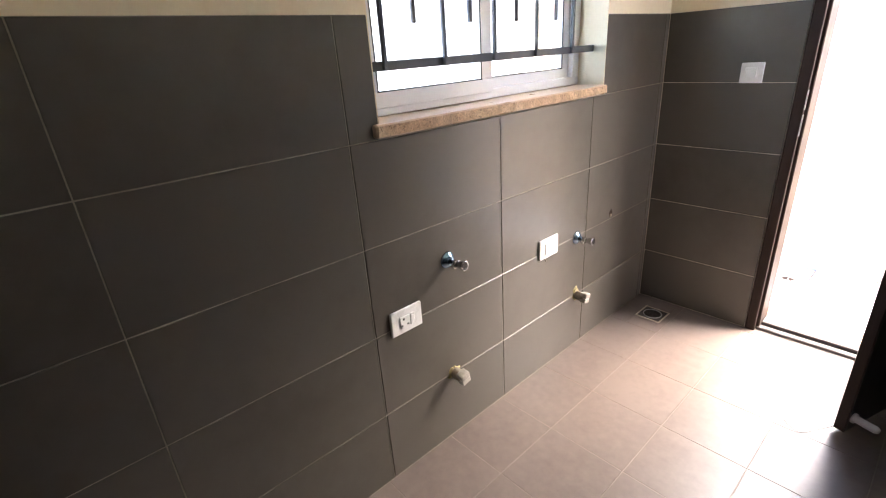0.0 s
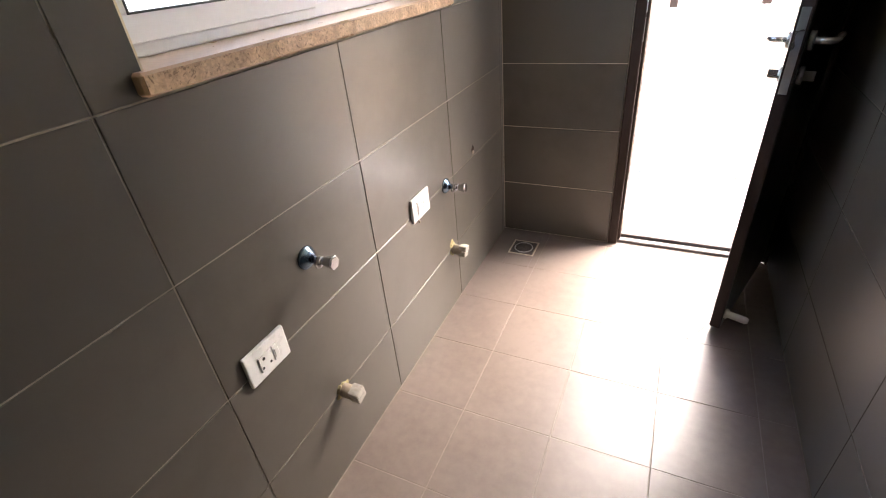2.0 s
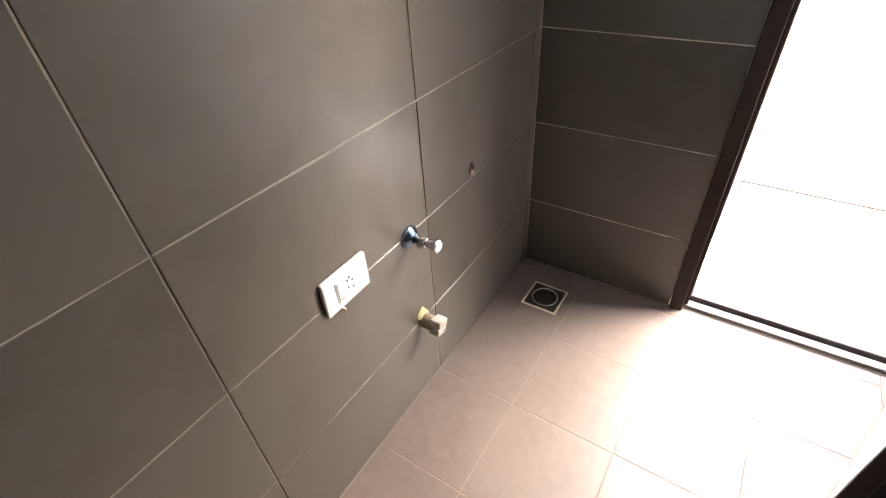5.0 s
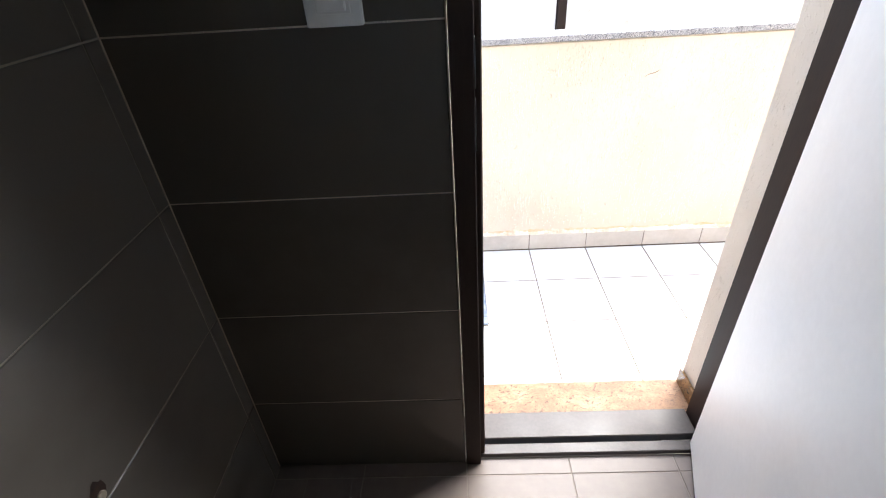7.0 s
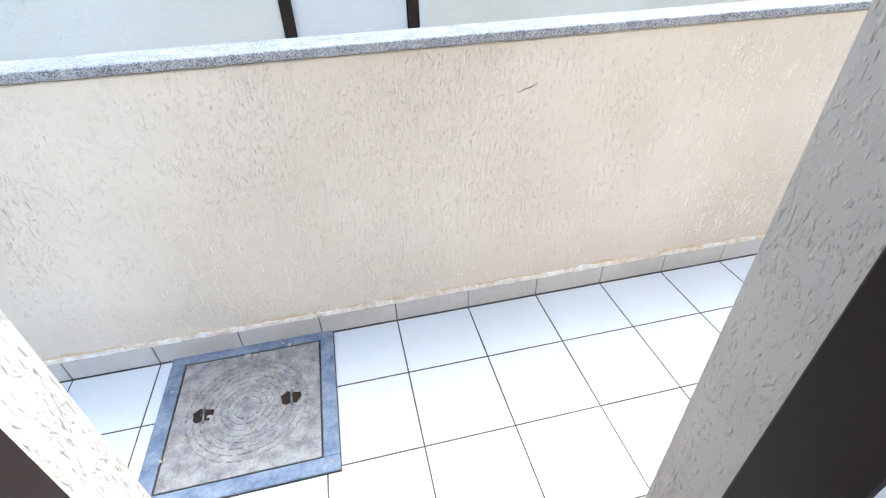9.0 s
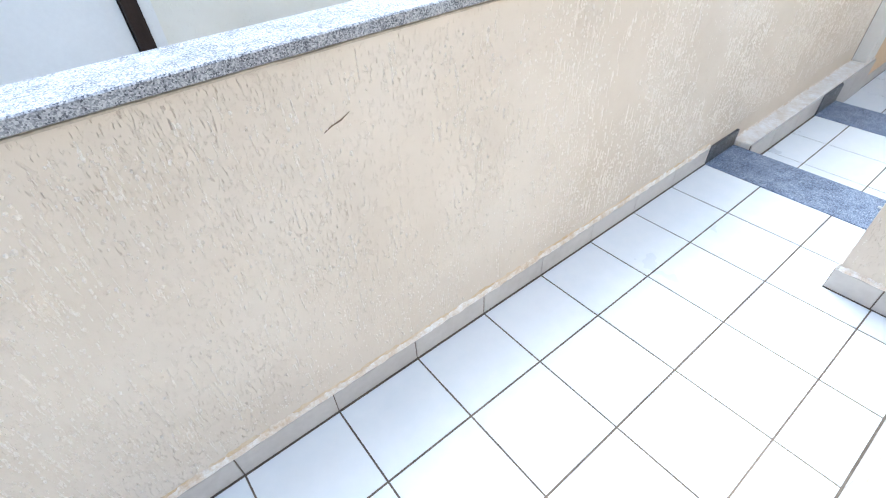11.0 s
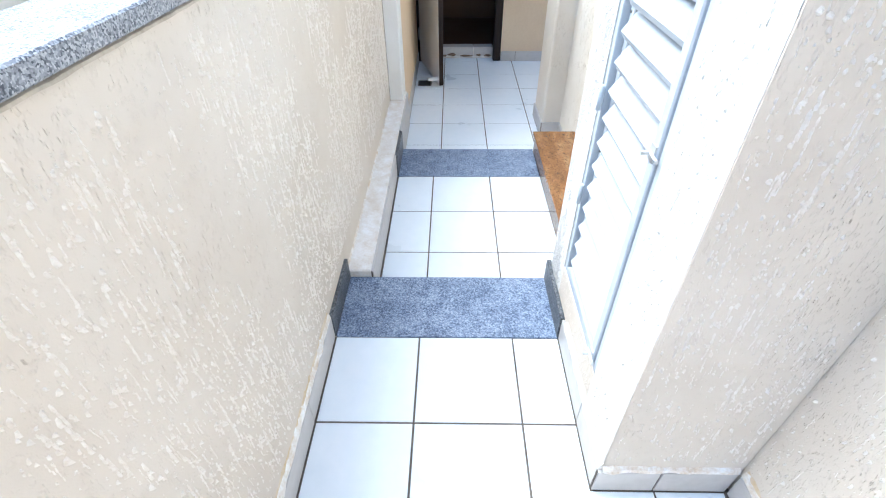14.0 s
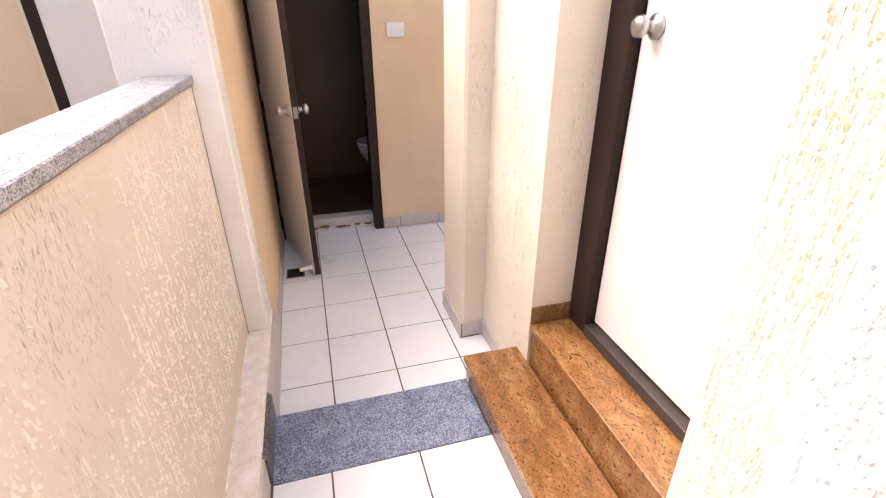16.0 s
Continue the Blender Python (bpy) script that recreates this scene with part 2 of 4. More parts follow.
M_PLUG = surface("grey-white pipe plug", (0.34, 0.32, 0.27), (0.52, 0.49, 0.44), (0.5, 0.7), big=30, fine=150, bump=0.3)
M_MORTAR = surface("yellow mortar", (0.38, 0.32, 0.16), (0.55, 0.48, 0.28), (0.85, 0.95), big=20, fine=150, bump=0.5, bump_dist=0.002)
M_PALE_MORTAR = surface("pale mortar", (0.42, 0.36, 0.28), (0.60, 0.53, 0.43), (0.85, 0.95), big=20, fine=150, bump=0.4)
M_DARK_HOLE = surface("dark broken cavity", (0.012, 0.007, 0.005), (0.05, 0.025, 0.015), (0.8, 0.95), big=40, bump=0.4)
M_DARK_STEEL = surface("tarnished drain plate", (0.05, 0.045, 0.04), (0.11, 0.10, 0.09), (0.3, 0.45), metal=0.8, big=20, bump=0.1)
M_STEEL_DULL = surface("dull steel", (0.20, 0.19, 0.18), (0.34, 0.33, 0.31), (0.35, 0.5), metal=0.9, big=20, bump=0.1)
M_COVER_FRAME = surface("bluish painted cement", (0.13, 0.18, 0.27), (0.34, 0.38, 0.45), (0.7, 0.9), big=14, fine=80, bump=0.6, bump_dist=0.003)
M_COVER = surface("spattered cover cement", (0.22, 0.205, 0.20), (0.50, 0.47, 0.44), (0.7, 0.9), big=22, fine=110, bump=0.6, bump_dist=0.003)
M_LATCH = surface("galvanised bolt", (0.55, 0.55, 0.54), (0.70, 0.70, 0.69), (0.35, 0.5), metal=0.6, big=20, bump=0.05)
M_WORN_GOUGE = surface("brown gouge", (0.12, 0.08, 0.05), (0.25, 0.18, 0.12), (0.85, 0.95), big=30, bump=0.3)
M_STIPPLE = rustic("stippled white plaster", (0.72, 0.67, 0.60), (0.82, 0.79, 0.74), 0.003, 0.5)
# Light and dark of the grain relief, put into a pale-to-tan colour.
M_GRAIN = surface("plaster grain with relief tone", (0.73, 0.64, 0.53), (0.87, 0.81, 0.73), (0.85, 0.95), big=70, fine=400, bump=0.2)
M_RIDGE = surface("pale mortar strip", (0.66, 0.53, 0.38), (0.92, 0.90, 0.86), (0.85, 0.95), big=26, fine=150, bump=0.7, bump_dist=0.003)
M_STAIN = surface("ochre water stain", (0.60, 0.44, 0.25), (0.74, 0.63, 0.47), (0.85, 0.95), big=9, fine=120, bump=0.4, bump_dist=0.002)
M_WASH_ROUGH = rustic("rough whitewash", (0.78, 0.74, 0.68), (0.88, 0.87, 0.84), 0.003, 0.25)

def glass_build(t, b, N, L):
    b.inputs["Base Color"].default_value = (0.95, 0.97, 0.97, 1)
    b.inputs["Roughness"].default_value = 0.02
    b.inputs["Transmission Weight"].default_value = 1.0
    b.inputs["IOR"].default_value = 1.45


M_GLASS = material("clear window glass", glass_build)


# ---- mesh helpers ----
def bx(bm, x0, x1, y0, y1, z0, z1):
    v = [bm.verts.new(p) for p in ((x0, y0, z0), (x1, y0, z0), (x1, y1, z0), (x0, y1, z0),
                                   (x0, y0, z1), (x1, y0, z1), (x1, y1, z1), (x0, y1, z1))]
    for f in ((3, 2, 1, 0), (4, 5, 6, 7), (0, 1, 5, 4), (1, 2, 6, 5), (2, 3, 7, 6), (3, 0, 4, 7)):
        bm.faces.new([v[i] for i in f])
    return v


def tube(bm, pts, radii, seg=16, caps=True):
    """A round body swept along pts, with one radius for each."""
    rings = []
    pts = [Vector(p) for p in pts]
    for i, p in enumerate(pts):
        d = (pts[min(i + 1, len(pts) - 1)] - pts[max(i - 1, 0)]).normalized()
        q = d.to_track_quat("Z", "Y")
        rings.append([bm.verts.new(p + q @ Vector((radii[i] * math.cos(a), radii[i] * math.sin(a), 0)))
                      for a in (2 * math.pi * k / seg for k in range(seg))])
    for a, b in zip(rings, rings[1:]):
        for k in range(seg):
            f = bm.faces.new((a[k], a[(k + 1) % seg], b[(k + 1) % seg], b[k]))
            f.smooth = True
    if caps:
        bm.faces.new(rings[0][::-1])
        bm.faces.new(rings[-1])


def made(bm, name, mat, bevel=0.0, segs=1):
    if bevel:
        bmesh.ops.bevel(bm, geom=bm.edges[:], offset=bevel, segments=segs, affect="EDGES", profile=0.5)
    bmesh.ops.recalc_face_normals(bm, faces=bm.faces[:])
    me = bpy.data.meshes.new(name)
    bm.to_mesh(me)
    bm.free()
    me.materials.append(mat)
    return new(name, me)


def part(name, bm, mat, parent, label="", bevel=0.0, segs=1):
    ob = made(bm, name, mat, bevel, segs)
    ob.parent = parent
    if label:
        ob["label"] = label
    return ob


def boxes(*spans):
    bm = bmesh.new()
    for s in spans:
        bx(bm, *s)
    return bm


def base(name, label, category, m, group="", kind=""):
    e = new(name)
    e.empty_display_size = 0.1
    e.matrix_world = m
    return tagged(e, label, category, group, kind)


def structure(name, label, bm, mat, bevel=0.0, category="wall"):
    return tagged(made(bm, name, mat, bevel), label, category, "", "structure")


def slab_mesh(w, h, t, ch=0.0012):
    """A tile lying in its own plane, from 0 to w and 0 to h, its face at t, with a small chamfer."""
    c = ch
    v = [(0, 0, 0), (w, 0, 0), (w, h, 0), (0, h, 0), (0, 0, t - c), (w, 0, t - c), (w, h, t - c), (0, h, t - c),
         (c, c, t), (w - c, c, t), (w - c, h - c, t), (c, h - c, t)]
    f = [(3, 2, 1, 0), (0, 1, 5, 4), (1, 2, 6, 5), (2, 3, 7, 6), (3, 0, 4, 7), (4, 5, 9, 8), (5, 6, 10, 9), (6, 7, 11, 10), (7, 4, 8, 11), (8, 9, 10, 11)]
    me = bpy.data.meshes.new("tile")
    me.from_pydata(v, [], f)
    return me


SLABS = {}


def lay(name, parent, mat, m, us, vs, t, holes=(), gap=0.003, tilt=0.0):
    """Tiles between the joints us and vs of a plane m (u, v, outwards), clipped by rectangular holes, each an object."""
    for u0, u1 in zip(us, us[1:]):
        for v0, v1 in zip(vs, vs[1:]):
            cells = [(u0 + gap / 2, u1 - gap / 2, v0 + gap / 2, v1 - gap / 2)]
            for a0, a1, b0, b1 in holes:
                nxt = []
                for c0, c1, d0, d1 in cells:
                    if a1 <= c0 or a0 >= c1 or b1 <= d0 or b0 >= d1:
                        nxt.append((c0, c1, d0, d1)); continue
                    if a0 > c0: nxt.append((c0, a0, d0, d1))
                    if a1 < c1: nxt.append((a1, c1, d0, d1))
                    lo, hi = max(c0, a0), min(c1, a1)
                    if b0 > d0: nxt.append((lo, hi, d0, b0))
                    if b1 < d1: nxt.append((lo, hi, b1, d1))
                cells = nxt
            for c0, c1, d0, d1 in cells:
                if c1 - c0 < 0.012 or d1 - d0 < 0.012:
                    continue
                key = (round(c1 - c0, 3), round(d1 - d0, 3), t, mat.name)
                if key not in SLABS:
                    SLABS[key] = slab_mesh(key[0], key[1], t)
                    SLABS[key].materials.append(mat)
                ob = new(name, SLABS[key])
                ob.parent = parent
                ob.matrix_local = m @ pose(c0, d0, random.uniform(-0.0004, 0.0004), random.uniform(-tilt, tilt), random.uniform(-tilt, tilt), 0)


def plane(origin, u, v):
    """The pose whose first two axes run along u and v."""
    u, v = Vector(u), Vector(v)
    w = u.cross(v)
    m = Matrix((u, v, w)).transposed().to_4x4()
    m.translation = origin
    return m

# ---- the utility room ----
ROOM_W, BACK, H = 1.27, -5.0, 2.7          # width, rear wall, ceiling
WALL = 0.27                                # outer face of the door wall
WIN = (-1.74, -0.565, 1.2, 2.32)           # window opening: y, y, z, z
TILE_TOP = 1.505
DOOR = (0.56, 1.285, 2.1)                  # opening in the outer wall
G = 0.002                                  # depth of a joint

wall_window = structure("wall_west", "cream-painted wall with grey tile dado and a barred window",
    boxes((-0.23, -G, BACK, WIN[0], -0.05, H), (-0.23, -G, WIN[1], WALL, -0.5, H), (-0.23, -G, WIN[0], WIN[1], -0.05, WIN[2]),
          (-0.23, -G, WIN[0], WIN[1], WIN[3], H)), M_GROUT)
wall_door = structure("wall_north", "rustic plastered outer wall around the utility door",
    boxes((-G, DOOR[0], G, WALL, -0.4, H), (DOOR[0], DOOR[1], G, WALL, DOOR[2], H), (DOOR[1], 2.93, G, WALL - 0.001, -0.4, H)), M_RUSTIC)
wall_east = structure("wall_east", "grey tiled wall beside the open door", boxes((ROOM_W + G, ROOM_W + 0.2, BACK, 0.001, -0.05, H)), M_GROUT)
# Unseen closing wall, added; set far back so little light bounces off it.
wall_south = structure("wall_south", "unseen plain cream wall added at the rear", boxes((-0.23, ROOM_W + 0.2, BACK - 0.15, BACK, -0.05, H)), M_CREAM)
part("paint", boxes((-0.008, 0.0, BACK, WIN[0], TILE_TOP, H), (-0.008, 0.0, WIN[1], 0.0, TILE_TOP, H), (-0.008, 0.0, WIN[0], WIN[1], WIN[3], H)), M_CREAM, wall_window)
part("reveal", boxes((-0.2, -0.001, WIN[1] - 0.004, WIN[1] - 0.0002, WIN[2] + 0.001, WIN[3] - 0.001), (-0.2, -0.001, WIN[0] + 0.0002, WIN[0] + 0.004, WIN[2] + 0.001, WIN[3] - 0.001),
                     (-0.2, -0.001, WIN[0] + 0.004, WIN[1] - 0.004, WIN[3] - 0.004, WIN[3] - 0.0002)), M_CREAM, wall_window)
part("paint", boxes((0.0, DOOR[0] - 0.001, 0.0, 0.008, TILE_TOP, H), (DOOR[0], ROOM_W, 0.0, 0.008, DOOR[2] + 0.05, H)), M_CREAM, wall_door)
part("paint", boxes((ROOM_W, ROOM_W + 0.008, BACK, -0.001, TILE_TOP, H)), M_CREAM, wall_east)
ceiling = structure("ceiling", "white painted ceiling", boxes((-0.23, ROOM_W + 0.2, BACK - 0.15, WALL, H, H + 0.12)), M_CEIL, 0, "ceiling")
floor = structure("floor", "taupe tiled utility floor", boxes((-0.01, ROOM_W + 0.01, BACK, 0.015, -0.1, -G * 0.6)), M_ROOM_GROUT, 0, "floor")
window_sill = structure("window_sill", "tan polished stone window sill with rounded edge", boxes((-0.19, 0.022, WIN[0] - 0.02, WIN[1] - 0.012, 1.2, 1.236)), M_SILL, 0.005, "window sill")

part("rough_edge", boxes((0.0215, 0.0235, WIN[0] - 0.016, WIN[1] - 0.016, 1.204, 1.232)), M_SILL_EDGE, window_sill, "mottled unpolished stone edge")

# ---- passage levels ----
SK = 0.092                                 # height of the skirting tiles
F1, F2, F3 = -0.145, -0.245, -0.35
S1, S2 = (3.365, 3.65), (4.54, 4.84)       # the two granite step slabs
PY, LY = 1.345, 1.245                      # parapet face, ledge face
X_W, X_E = -1.2, 6.70

pavement = structure("pavement", "white tiled passage floor in three levels",
    boxes((X_W, S1[0], 0.26, PY + 0.005, F1 - 0.3, F1 - G), (S1[0], S2[0], -0.2, PY + 0.004, F2 - 0.3, F2 - G),
          (S2[0], 8.4, -0.6, PY + 0.003, F3 - 0.3, F3 - G)), M_GROUT_OUT, 0, "floor")
parapet = structure("parapet", "rustic cream plaster parapet of the passage", boxes((X_W, 5.23, PY, PY + 0.115, -0.9, 0.9045)), M_RUSTIC)
# Unseen wall, added; its height darkens the west part of the passage.
wall_close = structure("wall_passage_end", "unseen plastered wall added to shade the passage", boxes((X_W - 0.15, X_W, WALL, PY + 0.13, -0.9, 2.8)), M_RUSTIC)
pilaster = structure("wall_pilaster", "whitewashed pilaster at the end of the parapet", boxes((5.23, 5.40, 1.262, 1.56, -0.112, 1.7)), M_WASH_ROUGH, 0.006)
wall_corridor = structure("wall_corridor", "smooth cream wall along the covered corridor", boxes((5.40, 6.7, 1.263, 1.5, -0.6, 1.7), (6.7, 8.4, 1.263, 1.5, -0.6, 2.7)), M_TAN_PAINT)
ledge = structure("ledge", "whitewashed ledge along the foot of the parapet", boxes((3.652, 5.40, LY + 0.01, PY, -0.5, -0.112)), M_WHITE_WASH, 0.005, "ledge")

SHAFT = (2.896, 3.63, 0.60)               # near face, far face, front
HATCH = (3.075, 3.485, 0.06, 1.75)         # louvred hatch: x, x, z, z
shaft = structure("wall_shaft", "rustic cream plaster shaft around the louvred hatch", boxes((SHAFT[0], HATCH[0], 0.271, SHAFT[2], -0.4, 2.8)), M_RUSTIC)
part("front_skin", boxes((SHAFT[0] + 0.003, HATCH[0] - 0.001, SHAFT[2] + 0.0002, SHAFT[2] + 0.0012, F1 + SK, 2.8)), M_STIPPLE, shaft, "whitewashed rough plaster face")
part("far_pier", boxes((HATCH[1], SHAFT[1], 0.1, SHAFT[2], -0.4, 2.8)), M_STIPPLE, shaft)
part("back_wall", boxes((HATCH[0], HATCH[1], 0.25, 0.40, -0.4, 2.8)), M_RUSTIC, shaft)
part("plinth", boxes((HATCH[0], HATCH[1], 0.40, SHAFT[2], -0.4, HATCH[2])), M_RUSTIC, shaft)
part("lintel", boxes((HATCH[0], HATCH[1], 0.40, SHAFT[2], HATCH[3], 2.8)), M_RUSTIC, shaft)
part("plaster_return", boxes((SHAFT[1], 3.868, 0.08, 0.42, -0.4, 2.8)), M_PLASTER_ROUGH, shaft, "rougher yellowish plaster return")
recess = structure("wall_recess", "smooth cream plaster around the back door",
    boxes((3.63, 3.86, -0.1, 0.079, -0.4, 2.8), (4.76, 5.25, -0.1, 0.262, -0.4, 2.8), (3.86, 4.76, -0.1, 0.08, 2.14, 2.8)), M_PLASTER)
column = structure("wall_column", "cream plastered column beside the steps", boxes((5.25, 5.565, -0.1, 0.376, -0.4, 2.8)), M_PLASTER, 0.012)
steps = structure("steps", "tan polished granite steps up to the back door", boxes((3.957, 4.85, 0.255, 0.485, -0.4, -0.16), (3.957, 4.759, 0.08, 0.25, -0.4, 0.02)), M_TAN_GRANITE, 0, "steps")
part("tread", boxes((3.95, 4.857, 0.262, 0.497, -0.16, -0.14)), M_TAN_GRANITE, steps, "", 0.003, 2)
part("tread", boxes((3.95, 4.7605, 0.08, 0.264, 0.02, 0.04)), M_TAN_GRANITE, steps, "", 0.003, 2)
part("end_tile", boxes((3.950, 3.9565, 0.262, 0.485, F2 + 0.002, -0.161)), M_SKIRT, steps, "pale tile closing the step end", 0.001)
part("side_slab", boxes((3.957, 4.80, 0.4855, 0.4905, F2 + 0.002, -0.161)), M_TAN_DARK, steps, "darker granite riser")
part("skirting", boxes((4.752, 4.7595, 0.092, 0.262, 0.041, 0.115)), M_TAN_DARK, steps, "granite skirting piece", 0.002)
slab_1 = structure("step_slab_1", "grey speckled granite step slab", boxes((S1[0], S1[1], 0.605, PY - 0.012, F2 - 0.02, F1 + 0.003)), M_GREY_GRANITE, 0.002, "step")
slab_2 = structure("step_slab_2", "grey speckled granite step slab", boxes((S2[0], S2[1], 0.492, LY + 0.008, F3 - 0.02, F2 + 0.003)), M_GREY_GRANITE, 0.002, "step")
for s, spans in ((slab_1, [(S1[0] + 0.002, S1[1], PY - 0.012, PY + 0.001, F1, F1 + SK), (S1[0] + 0.002, S1[1], SHAFT[2] - 0.002, SHAFT[2] + 0.014, F1, F1 + SK)]),
                 (slab_2, [(S2[0] + 0.002, S2[1], LY - 0.006, LY + 0.012, F2, F2 + 0.115)])):
    for sp in spans:
        part("skirting", boxes(sp), M_DARK_GRANITE, s, "dark grey granite skirting", 0.0015)
wall_wc = structure("wall_wc", "cream wall around the toilet door", boxes((X_E, X_E + 0.14, -0.6, 0.53, -0.5, 2.7), (X_E, X_E + 0.14, 0.53, 1.263, 1.75, 2.7)), M_TAN_PAINT)
wc_room = structure("wall_wc_room", "dark brown tiled toilet room",
    boxes((7.9, 8.0, -0.45, 1.263, -0.4, 2.7), (6.84, 7.9, -0.45, -0.4, -0.4, 2.7), (6.84, 7.9, 1.25, 1.262, -0.4, 2.39), (6.84, 7.9, -0.4, 1.25, -0.349, -0.28)), M_WC_WALL)
threshold = structure("threshold", "low white-tiled toilet threshold with broken mortar", boxes((6.775, 6.86, 0.545, 1.25, -0.349, -0.262)), M_WHITE_WASH, 0.003, "threshold")
for y0, y1 in ((0.60, 0.765), (0.77, 1.07)):
    part("tile", boxes((6.768, 6.86, y0, y1, -0.262, -0.25), (6.768, 6.775, y0, y1, -0.325, -0.262)), M_SKIRT, threshold, "", 0.0015)
for cy, cz, cw, ch in ((0.64, -0.322, 0.05, 0.018), (0.72, -0.318, 0.035, 0.02), (0.83, -0.325, 0.09, 0.014), (0.96, -0.314, 0.06, 0.024), (1.03, -0.322, 0.03, 0.016)):
    b = bmesh.new()
    rim = [b.verts.new((6.7672, cy + cw * 0.9 * math.cos(k * 0.628) * (0.75 + 0.4 * noise.noise((cy * 31, k * 1.7, 0))), cz + ch * 0.8 * math.sin(k * 0.628) * (0.75 + 0.5 * noise.noise((cy * 17, k * 2.3, 4))))) for k in range(10)]
    b.faces.new(rim)
    bmesh.ops.extrude_face_region(b, geom=b.faces[:])
    for v in b.verts[10:]:
        v.co.x -= 0.0015
    part("chip", b, M_WORN_GOUGE, threshold, "dark broken patch")
wc_roof = structure("ceiling_wc", "toilet room ceiling", boxes((6.7, 8.4, -0.6, 1.5, 2.7, 2.82)), M_CEIL, 0, "ceiling")
wall_corridor_end = structure("wall_corridor_side", "plain wall closing the corridor", boxes((5.3, 6.7, -0.75, -0.6, -0.6, 2.7)), M_PLASTER)

# ---- the house across the gap ----
FY = 3.0
facade = structure("backdrop_house", "pale plastered house wall across the narrow gap",
    boxes((-9, 0.60, FY, FY + 0.2, -6, 2.5), (0.60, 1.40, FY, FY + 0.2, 2.15, 2.5), (0.60, 1.40, FY, FY + 0.2, -6, 0.0), (1.40, 6.7, FY, FY + 0.2, -6, 2.5)), M_FACADE, 0, "building")
part("plaster_band", boxes((1.3965, 1.445, FY - 0.008, FY - 0.0005, 0.0, 2.2)), M_WASH_ROUGH, facade, "pale plaster band beside the door")
ground = structure("ground", "cement ground far below the passage", boxes((-40, 40, -40, 40, -6.2, -6.0)), M_WET_CEMENT, 0, "ground")
wall_gap = structure("wall_gap_end", "tan wall closing the gap", boxes((6.7, 6.9, 1.501, 3.2, -6, 2.3)), M_TAN_PAINT)
part("door_jamb", boxes((6.68, 6.7, 2.29, 2.35, -0.4, 2.1)), M_BROWN, wall_gap, "dark brown door jamb")
part("door_panel", boxes((6.688, 6.699, 1.62, 2.289, -0.4, 2.1)), M_LAMINATE, wall_gap, "pale shut door panel")
part("frame_edge", boxes((6.692, 6.699, 2.351, 2.372, -0.4, 2.1)), M_CREAM, wall_gap, "cream plaster edge")


# ---- doors ----
def lever(parent, x, z, side, toward):
    """A lever handle with its rose, and a key rose under it, on the face y = side."""
    s = 1 if side > 0 else -1
    h = bmesh.new()
    tube(h, [(x, side, z), (x, side + s * 0.012, z), (x, side + s * 0.014, z)], [0.026, 0.026, 0.022], 20)
    tube(h, [(x, side + s * 0.012, z), (x, side + s * 0.05, z), (x + toward * 0.012, side + s * 0.06, z), (x + toward * 0.11, side + s * 0.06, z)],
         [0.010, 0.010, 0.010, 0.009], 12)
    ob = part("door_handle", h, M_STEEL, parent, "brushed steel lever handle")
    k = bmesh.new()
    tube(k, [(x, side, z - 0.095), (x, side + s * 0.010, z - 0.095), (x, side + s * 0.012, z - 0.095)], [0.025, 0.025, 0.02], 20)
    bx(k, x - 0.004, x + 0.004, side + min(0, s * 0.04), side + max(0, s * 0.04), z - 0.108, z - 0.082)
    part("key_turn", k, M_STEEL, parent, "steel key rose")
    return ob


def knob(parent, x, z, side):
    s = 1 if side > 0 else -1
    h = bmesh.new()
    prof = [(0.0, 0.034), (0.006, 0.034), (0.012, 0.026), (0.018, 0.014), (0.032, 0.013), (0.038, 0.022), (0.050, 0.029), (0.062, 0.027), (0.068, 0.018), (0.070, 0.004)]
    tube(h, [(x, side + s * d, z) for d, r in prof], [r for d, r in prof], 24)
    return part("door_knob", h, M_STEEL, parent, "round brushed steel knob")


def door_leaf(name, label, m, w, h, thick, face_mat, back_mat, hinge_side=-1):
    """A leaf hung at its origin, running along +x; its face looks to +y, its back to -y."""
    d = base(name, label, "door", m, "", "structure")
    part("leaf_core", boxes((0, w, -thick / 2, thick / 2, 0, h)), M_BROWN, d, "dark brown edged core", 0.0015)
    part("face", boxes((0.006, w - 0.004, thick / 2 - 0.0005, thick / 2 + 0.002, 0.004, h - 0.004)), face_mat, d)
    part("face", boxes((0.006, w - 0.004, -thick / 2 - 0.002, -thick / 2 + 0.0005, 0.004, h - 0.004)), back_mat, d)
    for z in (0.22, h * 0.5, h - 0.22):
        b = bmesh.new()
        tube(b, [(-0.004, hinge_side * (thick / 2 + 0.004), z - 0.05), (-0.004, hinge_side * (thick / 2 + 0.004), z + 0.05)], [0.006, 0.006], 10)
        part("hinge", b, M_STEEL, d)
    return d


def stopper(parent, x, side, z=0.06):
    s = 1 if side > 0 else -1
    b = bmesh.new()
    tube(b, [(x, side, z), (x, side + s * 0.008, z), (x, side + s * 0.012, z), (x, side + s * 0.07, z), (x, side + s * 0.08, z)], [0.02, 0.02, 0.0135, 0.0145, 0.009], 16)
    part("door_stop", b, M_SWITCH, parent, "white rubber door stop")


